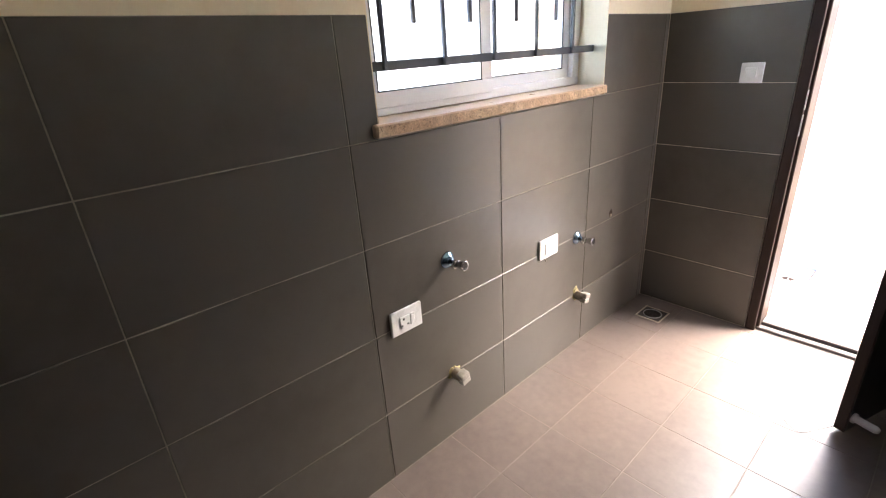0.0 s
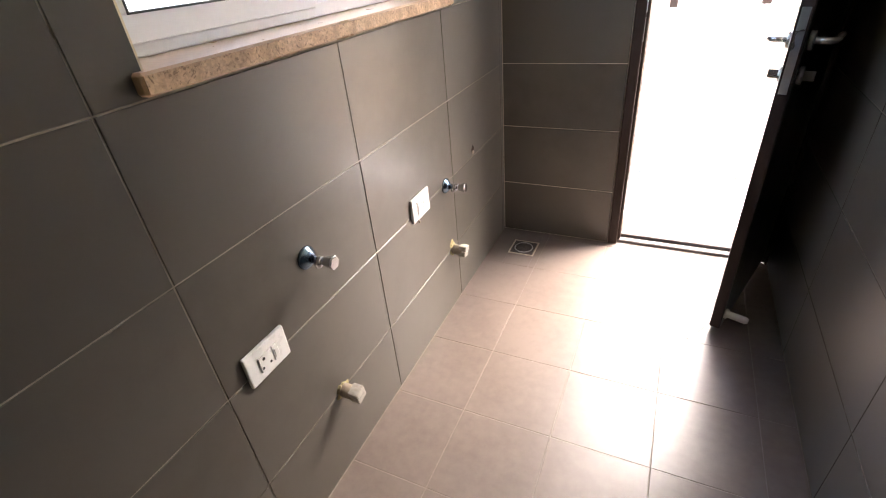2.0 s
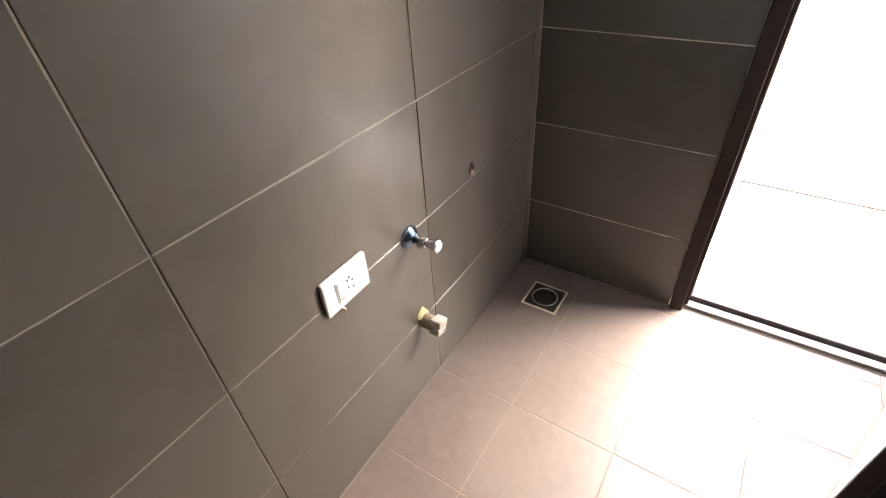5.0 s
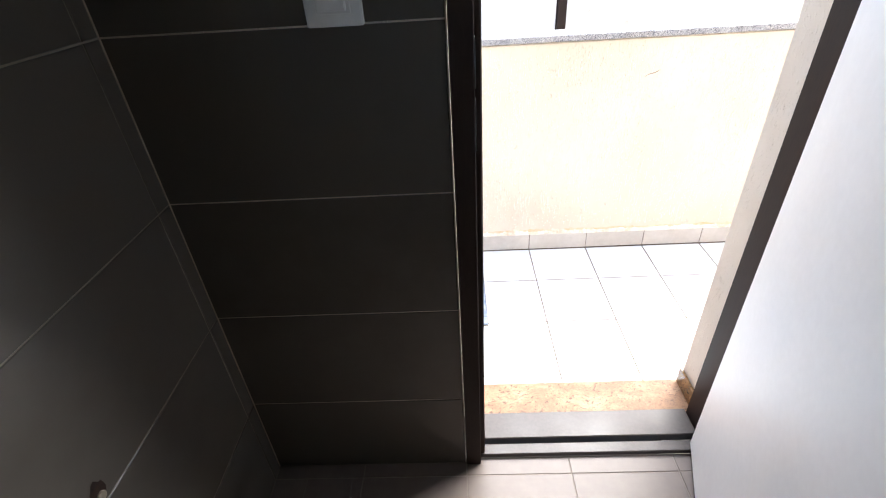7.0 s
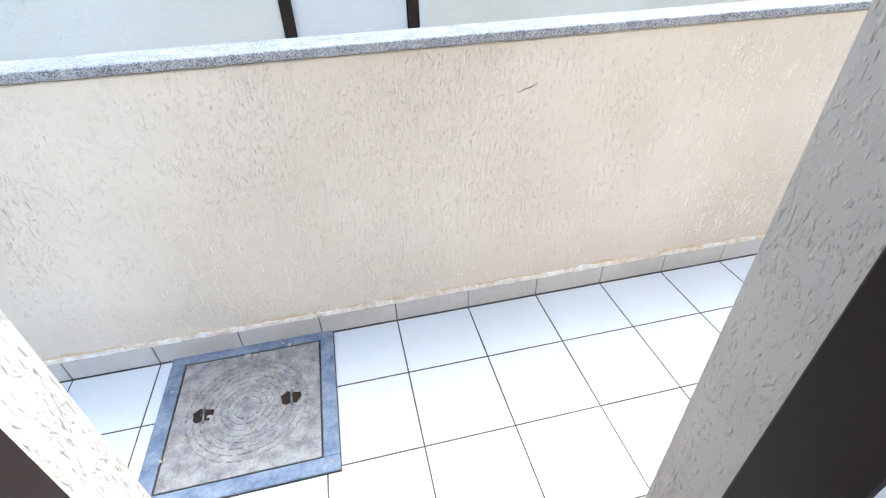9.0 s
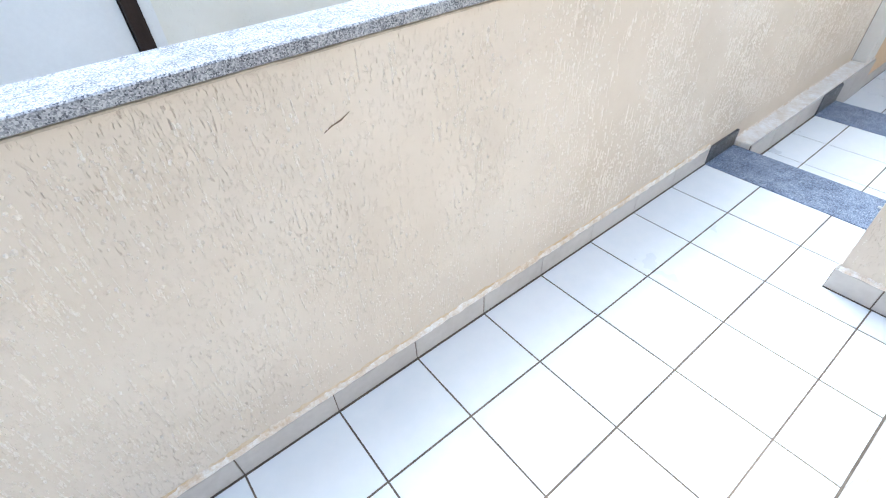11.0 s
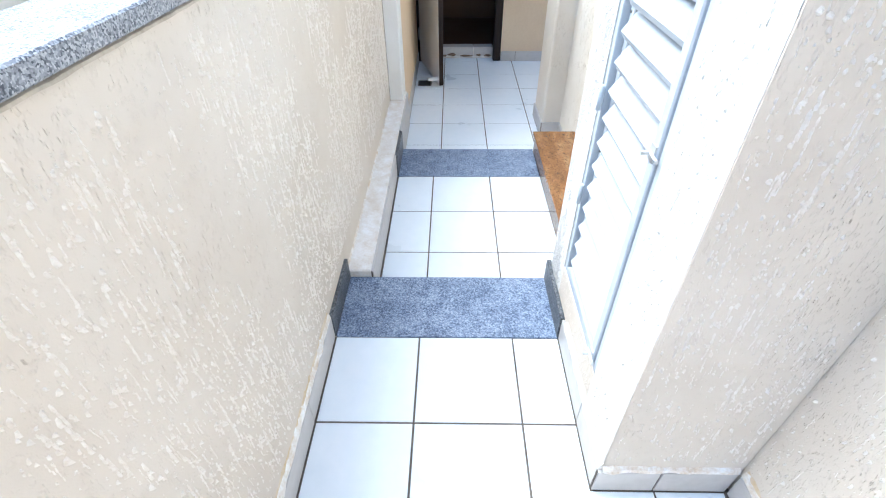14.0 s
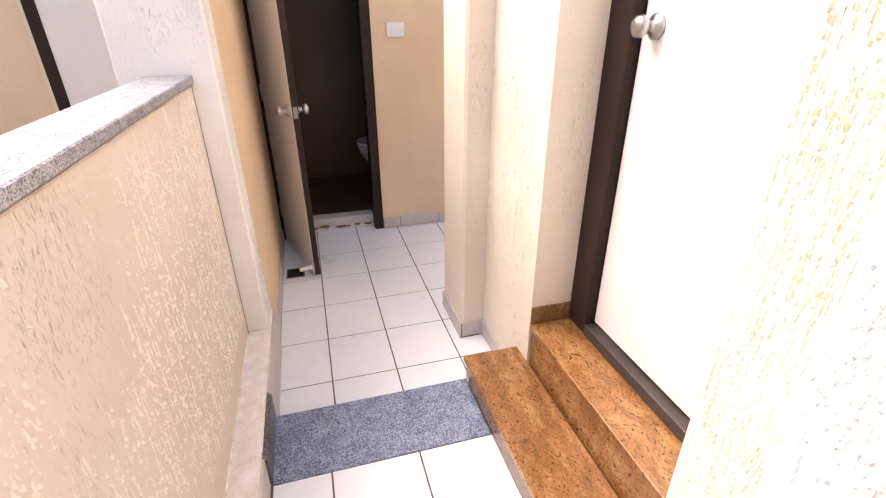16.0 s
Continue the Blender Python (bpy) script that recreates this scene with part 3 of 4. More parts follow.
# utility door, standing open into the room
frame_1 = structure("door_frame_1", "dark brown wooden frame of the utility door",
    boxes((0.562, 0.617, 0.02, 0.15, 0.0, 2.1), (1.255, 1.2845, 0.0205, 0.148, 0.0, 2.1), (0.617, 1.25, 0.02, 0.15, 2.04, 2.1)), M_BROWN, 0.003, "door frame")
part("jamb_rebate", boxes((0.562, 0.604, -0.006, 0.0195, 0.0, 2.1)), M_BROWN, frame_1, "", 0.002)
part("jamb_rebate", boxes((1.262, 1.2695, -0.004, 0.0195, 0.0, 2.1)), M_BROWN, frame_1, "", 0.002)
part("threshold_rail", boxes((0.6175, 1.2495, 0.058, 0.15, 0.0, 0.03)), M_BROWN_WORN, frame_1, "scuffed dark threshold rail", 0.003)
part("threshold_rail", boxes((0.6045, 1.2615, 0.014, 0.050, 0.0, 0.016)), M_BROWN_WORN, frame_1, "scuffed dark threshold rail", 0.003)
for z0, z1 in ((1.085, 1.165), (0.975, 1.065)):
    part("strike_plate", boxes((0.6035, 0.6055, -0.004, 0.017, z0, z0 + 0.022), (0.6035, 0.6055, -0.004, 0.017, z1 - 0.022, z1), (0.6035, 0.6055, -0.004, 0.001, z0, z1),
                               (0.6035, 0.6055, 0.012, 0.017, z0, z1)), M_STEEL, frame_1, "worn steel strike plate")
door_1 = door_leaf("door_1", "open utility door, white laminate outside, dark brown inside", pose(1.240, 0.034, 0.02, 0, 0, 251.25), 0.624, 2.0, 0.034, M_BROWN_FACE, M_LAMINATE, 1)
lever(door_1, 0.574, 1.04, 0.019, -1)
lever(door_1, 0.574, 1.04, -0.019, -1)
part("mortise_plate", boxes((0.6235, 0.6255, -0.011, 0.011, 0.9, 1.13)), M_STEEL, door_1, "steel lock plate")
stopper(door_1, 0.594, 0.019)
sill_out = structure("door_sill", "pink-tan granite door sill", boxes((0.562, 1.283, 0.152, 0.282, -0.012, 0.012)), M_PINK_GRANITE, 0.002, "door sill")
part("side_piece", boxes((1.2755, 1.2845, 0.155, 0.275, 0.012, 0.075)), M_TAN_DARK, sill_out, "granite skirting piece", 0.0015)
part("riser", boxes((0.562, 1.283, 0.2705, 0.276, F1 - 0.001, -0.012)), M_SKIRT, sill_out)

# back door on the steps, shut
frame_2 = structure("door_frame_2", "dark brown wooden frame of the back door",
    boxes((4.645, 4.7595, 0.02, 0.10, 0.041, 2.14), (3.862, 3.95, 0.02, 0.10, 0.041, 2.14), (3.95, 4.645, 0.02, 0.10, 2.06, 2.14)), M_BROWN, 0.003, "door frame")
part("threshold_rail", boxes((3.95, 4.6445, 0.03, 0.104, 0.041, 0.085)), M_BROWN_WORN, frame_2, "scuffed dark threshold rail", 0.003)
door_2 = door_leaf("door_2", "shut white laminate back door with a steel knob", pose(3.953, 0.045, 0.09), 0.69, 1.965, 0.036, M_LAMINATE, M_LAMINATE)
knob(door_2, 0.632, 0.985, 0.020)

# toilet door, half open
frame_3 = structure("door_frame_3", "dark brown wooden frame of the toilet door",
    boxes((X_E - 0.006, X_E + 0.12, 0.532, 0.595, -0.349, 1.75), (X_E - 0.006, X_E + 0.12, 1.20, 1.262, -0.349, 1.75), (X_E - 0.006, X_E + 0.12, 0.595, 1.20, 1.69, 1.75)), M_BROWN, 0.003, "door frame")
door_3 = door_leaf("door_3", "half-open beige toilet door with dark edge", pose(6.685, 1.225, -0.335, 0, 0, 196.5), 0.64, 2.02, 0.032, M_BROWN_FACE, M_LAMINATE)
knob(door_3, 0.58, 0.985, -0.018)
knob(door_3, 0.58, 0.985, 0.018)
part("latch_plate", boxes((0.6395, 0.6415, -0.011, 0.011, 0.95, 1.01)), M_STEEL_DULL, door_3, "steel latch plate")
stopper(door_3, 0.60, -0.018, 0.045)

# door of the house across
frame_4 = structure("door_frame_4", "dark brown door frame across the gap", boxes((0.602, 0.665, FY - 0.02, FY + 0.1, 0.0, 2.15), (1.332, 1.395, FY - 0.02, FY + 0.1, 0.0, 2.15), (0.665, 1.332, FY - 0.02, FY + 0.1, 2.09, 2.15)), M_BROWN, 0.003, "door frame")
door_4 = door_leaf("door_4", "shut white door with steel lever across the gap", pose(1.33, FY + 0.03, 0.01, 0, 0, 180), 0.664, 2.07, 0.036, M_LAMINATE, M_LAMINATE)
lever(door_4, 0.612, 1.015, 0.020, -1)

# ---- window ----
window_1 = base("window_1", "white plastic sliding window with clear panes", "window", pose(0, 0, 0), "", "structure")
W0, W1, Z0, Z1 = WIN[0] + 0.005, WIN[1] - 0.005, 1.237, WIN[3] - 0.005
part("window_frame", boxes((-0.2, -0.125, W0, W1, Z0, Z0 + 0.034), (-0.2, -0.125, W0, W1, Z1 - 0.045, Z1), (-0.2, -0.125, W0, W0 + 0.045, Z0 + 0.034, Z1 - 0.045), (-0.2, -0.125, W1 - 0.045, W1, Z0 + 0.034, Z1 - 0.045)), M_UPVC, window_1, "", 0.003)
mid = -1.17
for y0, y1, x0 in ((W0 + 0.03, mid + 0.03, -0.150), (mid - 0.03, W1 - 0.03, -0.186)):
    s = part("sash", boxes((x0, x0 + 0.034, y0, y1, Z0 + 0.022, Z0 + 0.072), (x0, x0 + 0.034, y0, y1, Z1 - 0.095, Z1 - 0.03), (x0, x0 + 0.034, y0, y0 + 0.06, Z0 + 0.072, Z1 - 0.095),
                           (x0, x0 + 0.034, y1 - 0.06, y1, Z0 + 0.072, Z1 - 0.095)), M_UPVC, window_1, "", 0.003)
    pane = part("pane", boxes((x0 + 0.014, x0 + 0.019, y0 + 0.055, y1 - 0.055, Z0 + 0.067, Z1 - 0.09)), M_GLASS, s, "clear glass pane")
    pane.visible_shadow = False
    part("gasket", boxes((x0 + 0.034, x0 + 0.0355, y0 + 0.056, y1 - 0.056, Z0 + 0.069, Z0 + 0.0735), (x0 + 0.034, x0 + 0.0355, y0 + 0.0565, y0 + 0.061, Z0 + 0.0735, Z1 - 0.0965),
                         (x0 + 0.034, x0 + 0.0355, y1 - 0.061, y1 - 0.0565, Z0 + 0.0735, Z1 - 0.0965)), M_DARK, s, "black gasket")
grille = base("window_grille", "dark painted steel grille inside the window opening", "window grille", pose(0, 0, 0))
for z in (1.38, 2.2):
    part("rail", boxes((-0.063, -0.057, WIN[0] - 0.003, WIN[1] + 0.003, z - 0.013, z + 0.013)), M_BAR, grille, "", 0.001)
for k in range(5):
    y = -1.659 + 0.2295 * k
    part("bar", boxes((-0.0565, -0.0445, y - 0.006, y + 0.006, 1.368, 2.22)), M_BAR, grille, "", 0.001)
    if k < 4:
        part("short_bar", boxes((-0.0565, -0.0445, y + 0.109, y + 0.121, 1.487, 2.22)), M_BAR, grille, "", 0.001)


# ---- fittings on the tiled wall ----
def wall_plate(name, label, category, m, w, h, group=""):
    """A plate in the plane of m: u to the right, v up, outwards along z."""
    e = base(name, label, category, m, group)
    part("plate", boxes((-w / 2, w / 2, -h / 2, h / 2, 0.0, 0.011)), M_SWITCH, e, "", 0.0035, 2)
    return e


WEST = lambda y, z: plane((0.0, y, z), (0, 1, 0), (0, 0, 1))
o1 = wall_plate("power_socket", "white three-pin socket plate with raised module beside a tap", "socket", WEST(-1.72, 0.612), 0.125, 0.086, "sockets")
for x0, x1 in ((-0.03, 0.008), (0.012, 0.03)):
    part("module", boxes((x0, x1, -0.022, 0.02, 0.0105, 0.0145)), M_SWITCH, o1, "", 0.0015)
for x, y, r in ((-0.016, 0.010, 0.0042), (-0.024, -0.012, 0.0034), (0.0, -0.012, 0.0034)):
    b = bmesh.new(); tube(b, [(x, y, 0.0140), (x, y, 0.0148)], [r, r], 12)
    part("pin_hole", b, M_DARK, o1, "dark pin hole")
part("rocker", boxes((0.015, 0.027, -0.014, 0.012, 0.0145, 0.0165)), M_SWITCH, o1, "", 0.001)
part("back_box", boxes((-0.059, 0.059, -0.039, 0.039, -0.001, 0.002)), M_DARK, o1, "black back gasket")

o2 = wall_plate("power_socket", "white five-pin socket plate with rocker and dangling mortar below", "socket", WEST(-0.945, 0.612), 0.128, 0.088, "sockets")
part("module", boxes((-0.034, 0.034, -0.028, 0.028, 0.0105, 0.0125)), M_SWITCH, o2, "", 0.001)
part("rocker", boxes((-0.030, -0.014, -0.024, 0.024, 0.0125, 0.0150)), M_SWITCH, o2, "", 0.0015)
part("rocker_mark", boxes((-0.027, -0.017, -0.020, -0.018, 0.0148, 0.0153)), M_DARK, o2)
for x, y in ((0.0, 0.012), (0.0, -0.006), (0.014, -0.012), (0.014, 0.006), (0.007, 0.017)):
    b = bmesh.new(); tube(b, [(x, y, 0.0122), (x, y, 0.0129)], [0.0028, 0.0028], 10)
    part("pin_hole", b, M_DARK, o2, "dark pin hole")
part("back_box", boxes((-0.0625, 0.058, -0.041, 0.041, -0.001, 0.003)), M_DARK, o2, "black back gasket")
b = bmesh.new(); tube(b, [(-0.03, -0.044, 0.004), (-0.022, -0.05, 0.006), (-0.018, -0.056, 0.007), (-0.017, -0.064, 0.006)], [0.004, 0.0035, 0.003, 0.0015], 8)
part("mortar_crumb", b, M_PVC, o2, "crumb of dried mortar")

sw = wall_plate("wall_switch", "white square wall switch beside the utility door", "switch", plane((0.388, 0.0, 1.235), (1, 0, 0), (0, 0, 1)), 0.09, 0.086)
part("rim", boxes((-0.027, 0.027, -0.025, 0.025, 0.0105, 0.012)), M_SWITCH, sw, "", 0.001)
part("rocker", boxes((-0.023, 0.021, -0.020, 0.022, 0.012, 0.023)), M_SWITCH, sw, "", 0.0015)
sw.matrix_world = plane((0.388, 0.0, 1.235), (1, 0, 0), (0, 0, 1))
sw2 = wall_plate("wall_switch", "white switch plate on the cream corridor wall", "switch", plane((X_E, 0.374, 1.02), (0, -1, 0), (0, 0, 1)), 0.115, 0.085)
part("rocker", boxes((-0.028, 0.028, -0.03, 0.012, 0.0105, 0.0135)), M_SWITCH, sw2, "", 0.0015)


def bib_tap(m):
    """An angle stop tap: wall flange, short body, spout stub and lever knob."""
    e = base("angle_tap", "chrome angle tap with bluish flange on the tiled wall", "tap", m, "taps on the tiled wall")
    f = bmesh.new()
    prof = [(0.0, 0.030), (0.004, 0.030), (0.008, 0.027), (0.014, 0.019), (0.018, 0.013)]
    tube(f, [(0, 0, d) for d, r in prof], [r for d, r in prof], 28)
    part("flange", f, M_FLANGE, e, "chrome flange with blue film")
    b = bmesh.new()
    tube(b, [(0, 0, 0.015), (0, 0, 0.045), (0, 0, 0.052)], [0.0105, 0.0105, 0.012], 18)
    tube(b, [(0, 0, 0.032), (0, -0.012, 0.033), (0, -0.020, 0.034), (0, -0.021, 0.034)], [0.0095, 0.0095, 0.0088, 0.007], 16)
    part("body", b, M_CHROME, e)
    h = bmesh.new()
    tube(h, [(0, 0, 0.050), (0, 0, 0.056), (0, 0.001, 0.076), (0, 0.002, 0.085), (0, 0.002, 0.087)], [0.010, 0.012, 0.0165, 0.019, 0.0165], 6)
    bmesh.ops.bevel(h, geom=h.edges[:], offset=0.0015, segments=2, affect="EDGES", profile=0.5)
    part("knob", h, M_CHROME, e, "faceted chrome knob")
    return e


tap = bib_tap(WEST(-1.52, 0.753))
copy_thing(tap, WEST(-0.722, 0.585))


def pipe_stub(m, label, turn):
    """A capped waste pipe end, wrapped and smeared with cement."""
    e = base("waste_pipe", label, "pipe", m, "waste pipe stubs")
    b = bmesh.new()
    tube(b, [(0, 0, -0.01), (0, 0, 0.045), (0, 0, 0.050)], [0.021, 0.021, 0.019], 20)
    part("pipe", b, M_PVC, e)
    c = boxes((-0.019, 0.021, -0.023, -0.001, 0.034, 0.066), (-0.019, 0.021, 0.001, 0.024, 0.034, 0.068))
    cap = part("plug", c, M_PLUG, e, "grey-white folded plug", 0.004, 2)
    cap.rotation_euler = (0, 0, radians(turn))
    s = bmesh.new()
    n = 22
    ring = [s.verts.new(((0.024 + 0.022 * noise.noise((math.cos(2 * math.pi * k / n) * 1.7, math.sin(2 * math.pi * k / n) * 1.7, turn)) ) * math.cos(2 * math.pi * k / n) * 1.15,
                         (0.026 + 0.024 * noise.noise((math.cos(2 * math.pi * k / n) * 1.7, 5 + math.sin(2 * math.pi * k / n) * 1.7, turn)) ) * math.sin(2 * math.pi * k / n) * 1.25, 0.0005)) for k in range(n)]
    top = [s.verts.new((v.co.x * 0.8, v.co.y * 0.8, 0.0065)) for v in ring]
    for k in range(n):
        s.faces.new((ring[k], ring[(k + 1) % n], top[(k + 1) % n], top[k]))
    s.faces.new(top)
    part("mortar_collar", s, M_MORTAR, e, "yellowish mortar collar")
    return e


pipe_stub(WEST(-1.522, 0.288), "cement-smeared waste pipe stub with folded plug", 12)
pipe_stub(WEST(-0.705, 0.283), "cement-smeared waste pipe stub with tilted plug", -15)

# hole with a cut pipe in the tiled wall
hole = base("pipe_hole", "chipped hole with a pale pipe end in the tile", "hole", WEST(-0.425, 0.615))
b = bmesh.new(); n = 14
loop = [b.verts.new(((0.015 + 0.004 * math.sin(3.1 * k)) * math.cos(2 * math.pi * k / n), (0.020 + 0.005 * math.sin(2.3 * k)) * math.sin(2 * math.pi * k / n) + 0.007, 0.0012)) for k in range(n)]
b.faces.new(loop)
part("broken_edge", b, M_DARK_HOLE, hole, "dark brown chipped edge")
b = bmesh.new(); tube(b, [(0, -0.004, 0.0006), (0, -0.004, 0.004), (0, -0.004, 0.005)], [0.0085, 0.0085, 0.006], 16)
part("pipe_end", b, M_PVC, hole, "pale pipe end")


def floor_drain(m):
    e = base("floor_drain", "steel floor drain with round grate in the corner", "floor drain", m)
    part("frame", boxes((-0.067, 0.067, -0.067, -0.059, -0.001, 0.003), (-0.067, 0.067, 0.059, 0.067, -0.001, 0.003), (-0.067, -0.059, -0.059, 0.059, -0.001, 0.003), (0.059, 0.067, -0.059, 0.059, -0.001, 0.003)), M_PALE_MORTAR, e, "pale mortar edge", 0.001)
    part("plate", boxes((-0.059, 0.059, -0.059, 0.059, -0.002, 0.0015)), M_DARK_STEEL, e)
    r = bmesh.new()
    pts = [(0.046 * math.cos(2 * math.pi * k / 36), 0.046 * math.sin(2 * math.pi * k / 36), 0.0025) for k in range(37)]
    tube(r, pts, [0.0028] * 37, 6, False)
    part("ring", r, M_STEEL, e)
    for k in range(7):
        y = -0.033 + 0.011 * k
        half = math.sqrt(0.044 ** 2 - y * y)
        part("slat", boxes((-half, half, y - 0.003, y + 0.003, 0.0012, 0.0034)), M_DARK_STEEL, e, "", 0.0008)
    return e


floor_drain(pose(0.162, -0.178, 0.0))


# ---- passage things ----
def inspection_cover(m):
    """A cement-framed square chamber cover with a chequered plate and a lifting hole."""
    e = base("inspection_cover", "weathered grey chequered chamber cover set in the tiles", "drain cover", m)
    w, d = 0.30, 0.303
    part("frame", boxes((-w, w, -d, -d + 0.05, 0, 0.010), (-w, w, d - 0.05, d, 0, 0.010), (-w, -w + 0.05, -d + 0.05, d - 0.05, 0, 0.010), (w - 0.05, w, -d + 0.05, d - 0.05, 0, 0.010)), M_COVER_FRAME, e, "bluish painted cement frame", 0.003)
    part("plate", boxes((-w + 0.056, w - 0.056, -d + 0.056, d - 0.056, 0, 0.006)), M_COVER, e, "cement-spattered plate", 0.002)
    for rad in [0.045 + 0.022 * k for k in range(8)]:
        r = bmesh.new()
        count = max(8, int(rad * 110))
        for k in range(count):
            a0, a1 = 2 * math.pi * k / count, 2 * math.pi * (k + 0.72) / count
            tube(r, [(rad * math.cos(a), rad * math.sin(a), 0.0062) for a in (a0, (a0 + a1) / 2, a1)], [0.0028] * 3, 5)
        part("raised_ring", r, M_COVER, e)
    rnd = random.Random(5)
    for k in range(34):
        r = bmesh.new()
        cx, cy, size = rnd.uniform(-w, w) * 0.95, rnd.uniform(-d, d) * 0.95, rnd.uniform(0.004, 0.015)
        rim = [r.verts.new((cx + size * rnd.uniform(0.6, 1.3) * math.cos(i * 0.785), cy + size * rnd.uniform(0.5, 1.2) * math.sin(i * 0.785), 0.006)) for i in range(8)]
        tip = r.verts.new((cx, cy, 0.0135))
        for i in range(8):
            r.faces.new((rim[i], rim[(i + 1) % 8], tip))
        part("mortar_spatter", r, M_PALE_MORTAR, e, "pale dried mortar spatter")
    n = 12
    for side in (-0.145, 0.145):
        b = bmesh.new()
        loop = [b.verts.new((side + (0.035 + 0.008 * math.sin(2.7 * k)) * math.cos(2 * math.pi * k / n), (0.028 + 0.007 * math.sin(1.9 * k)) * math.sin(2 * math.pi * k / n), 0.0088)) for k in range(n)]
        b.faces.new(loop)
        part("lifting_hole", b, M_DARK_HOLE, e, "dark lifting hole")
        b = bmesh.new()
        tube(b, [(side + 0.004, -0.03, 0.0095), (side + 0.002, 0, 0.011), (side, 0.03, 0.0095)], [0.004] * 3, 8)
        part("lifting_bar", b, M_STEEL_DULL, e)
    return e


inspection_cover(pose(0.375, 1.045, F1 + 0.001))

hatch = base("louvre_hatch", "white painted metal louvre door of the shaft, shut", "louvre door", pose(0, 0, 0))
hx0, hx1, hz0, hz1 = HATCH[0] + 0.002, HATCH[1] - 0.002, HATCH[2] + 0.002, HATCH[3] - 0.002
hy = 0.575
part("outer_frame", boxes((hx0, hx0 + 0.022, hy - 0.03, hy + 0.022, hz0, hz1), (hx1 - 0.022, hx1, hy - 0.03, hy + 0.022, hz0, hz1), (hx0 + 0.022, hx1 - 0.022, hy - 0.03, hy + 0.022, hz0, hz0 + 0.02), (hx0 + 0.022, hx1 - 0.022, hy - 0.03, hy + 0.022, hz1 - 0.02, hz1)), M_LOUVER, hatch, "", 0.002)
part("stile", boxes((hx0 + 0.024, hx0 + 0.052, hy - 0.02, hy + 0.028, hz0 + 0.022, hz1 - 0.022)), M_LOUVER, hatch, "", 0.003)
part("stile", boxes((hx1 - 0.05, hx1 - 0.024, hy - 0.02, hy + 0.006, hz0 + 0.022, hz1 - 0.022)), M_LOUVER, hatch, "", 0.003)
part("rail", boxes((hx0 + 0.052, hx1 - 0.05, hy - 0.02, hy + 0.026, hz0 + 0.022, hz0 + 0.045)), M_LOUVER, hatch, "", 0.003)
part("rail", boxes((hx0 + 0.052, hx1 - 0.05, hy - 0.02, hy + 0.026, hz1 - 0.045, hz1 - 0.022)), M_LOUVER, hatch, "", 0.003)
z = hz0 + 0.05
while z < hz1 - 0.11:
    b = bmesh.new()
    prof = [(hy - 0.022, z + 0.082), (hy - 0.019, z + 0.085), (hy + 0.025, z + 0.019), (hy + 0.017, z + 0.005), (hy + 0.014, z + 0.005), (hy + 0.020, z + 0.018)]
    a0 = [b.verts.new((hx0 + 0.052, y, zz)) for y, zz in prof]
    a1 = [b.verts.new((hx1 - 0.05, y, zz)) for y, zz in prof]
    for k in range(len(prof)):
        b.faces.new((a0[k], a0[(k + 1) % len(prof)], a1[(k + 1) % len(prof)], a1[k]))
    b.faces.new(a0[::-1]); b.faces.new(a1)
    part("slat", b, M_LOUVER, hatch)
    z += 0.0645
for zc in (0.66, 0.10):
    b = bmesh.new()
    bx(b, hx0 + 0.028, hx0 + 0.05, hy + 0.028, hy + 0.031, zc - 0.016, zc + 0.016)
    tube(b, [(hx0 + 0.004, hy + 0.034, zc), (hx0 + 0.056, hy + 0.034, zc)], [0.0035, 0.0035], 10)
    bx(b, hx0 + 0.036, hx0 + 0.042, hy + 0.03, hy + 0.05, zc - 0.003, zc + 0.003)
    part("latch", b, M_LATCH, hatch, "galvanised sliding bolt")
for zc in (0.35, 0.62, 1.2):
    b = bmesh.new(); tube(b, [(hx1 - 0.022, hy + 0.030, zc - 0.03), (hx1 - 0.022, hy + 0.030, zc + 0.03)], [0.006, 0.006], 10)
    part("hinge", b, M_LOUVER, hatch)

for k in range(10):
    b = bmesh.new(); zc = hz0 + 0.10 + 0.162 * k
    tube(b, [(hx1 - 0.034, hy + 0.005, zc), (hx1 - 0.034, hy + 0.0085, zc)], [0.0042, 0.0036], 8)
    part("screw", b, M_STEEL_DULL, hatch, "small steel screw")

drain_far = base("floor_drain", "small dark floor drain behind the toilet door", "floor drain", pose(6.16, 1.18, F3))
part("frame", boxes((-0.06, 0.06, -0.055, 0.055, 0, 0.003)), M_STEEL_DULL, drain_far, "", 0.001)
part("grate", boxes((-0.05, 0.05, -0.045, 0.045, 0.003, 0.0042)), M_DARK, drain_far)

toilet = base("toilet", "white ceramic toilet bowl inside the dark toilet room", "toilet", pose(7.45, 0.31, -0.28))
b = bmesh.new()
prof = [(0.0, 0.10, 0.12), (0.10, 0.095, 0.11), (0.22, 0.13, 0.16), (0.33, 0.18, 0.23), (0.39, 0.185, 0.245), (0.40, 0.17, 0.23), (0.38, 0.14, 0.2), (0.25, 0.08, 0.1)]
rings = [[b.verts.new((rx * math.cos(2 * math.pi * k / 28), ry * math.sin(2 * math.pi * k / 28) + (0.05 if hgt > 0.2 else 0), hgt)) for k in range(28)] for hgt, rx, ry in prof]
for r0, r1 in zip(rings, rings[1:]):
    for k in range(28):
        b.faces.new((r0[k], r0[(k + 1) % 28], r1[(k + 1) % 28], r1[k])).smooth = True
b.faces.new(rings[0][::-1]); b.faces.new(rings[-1])
part("bowl", b, M_CERAMIC, toilet)
b = bmesh.new()
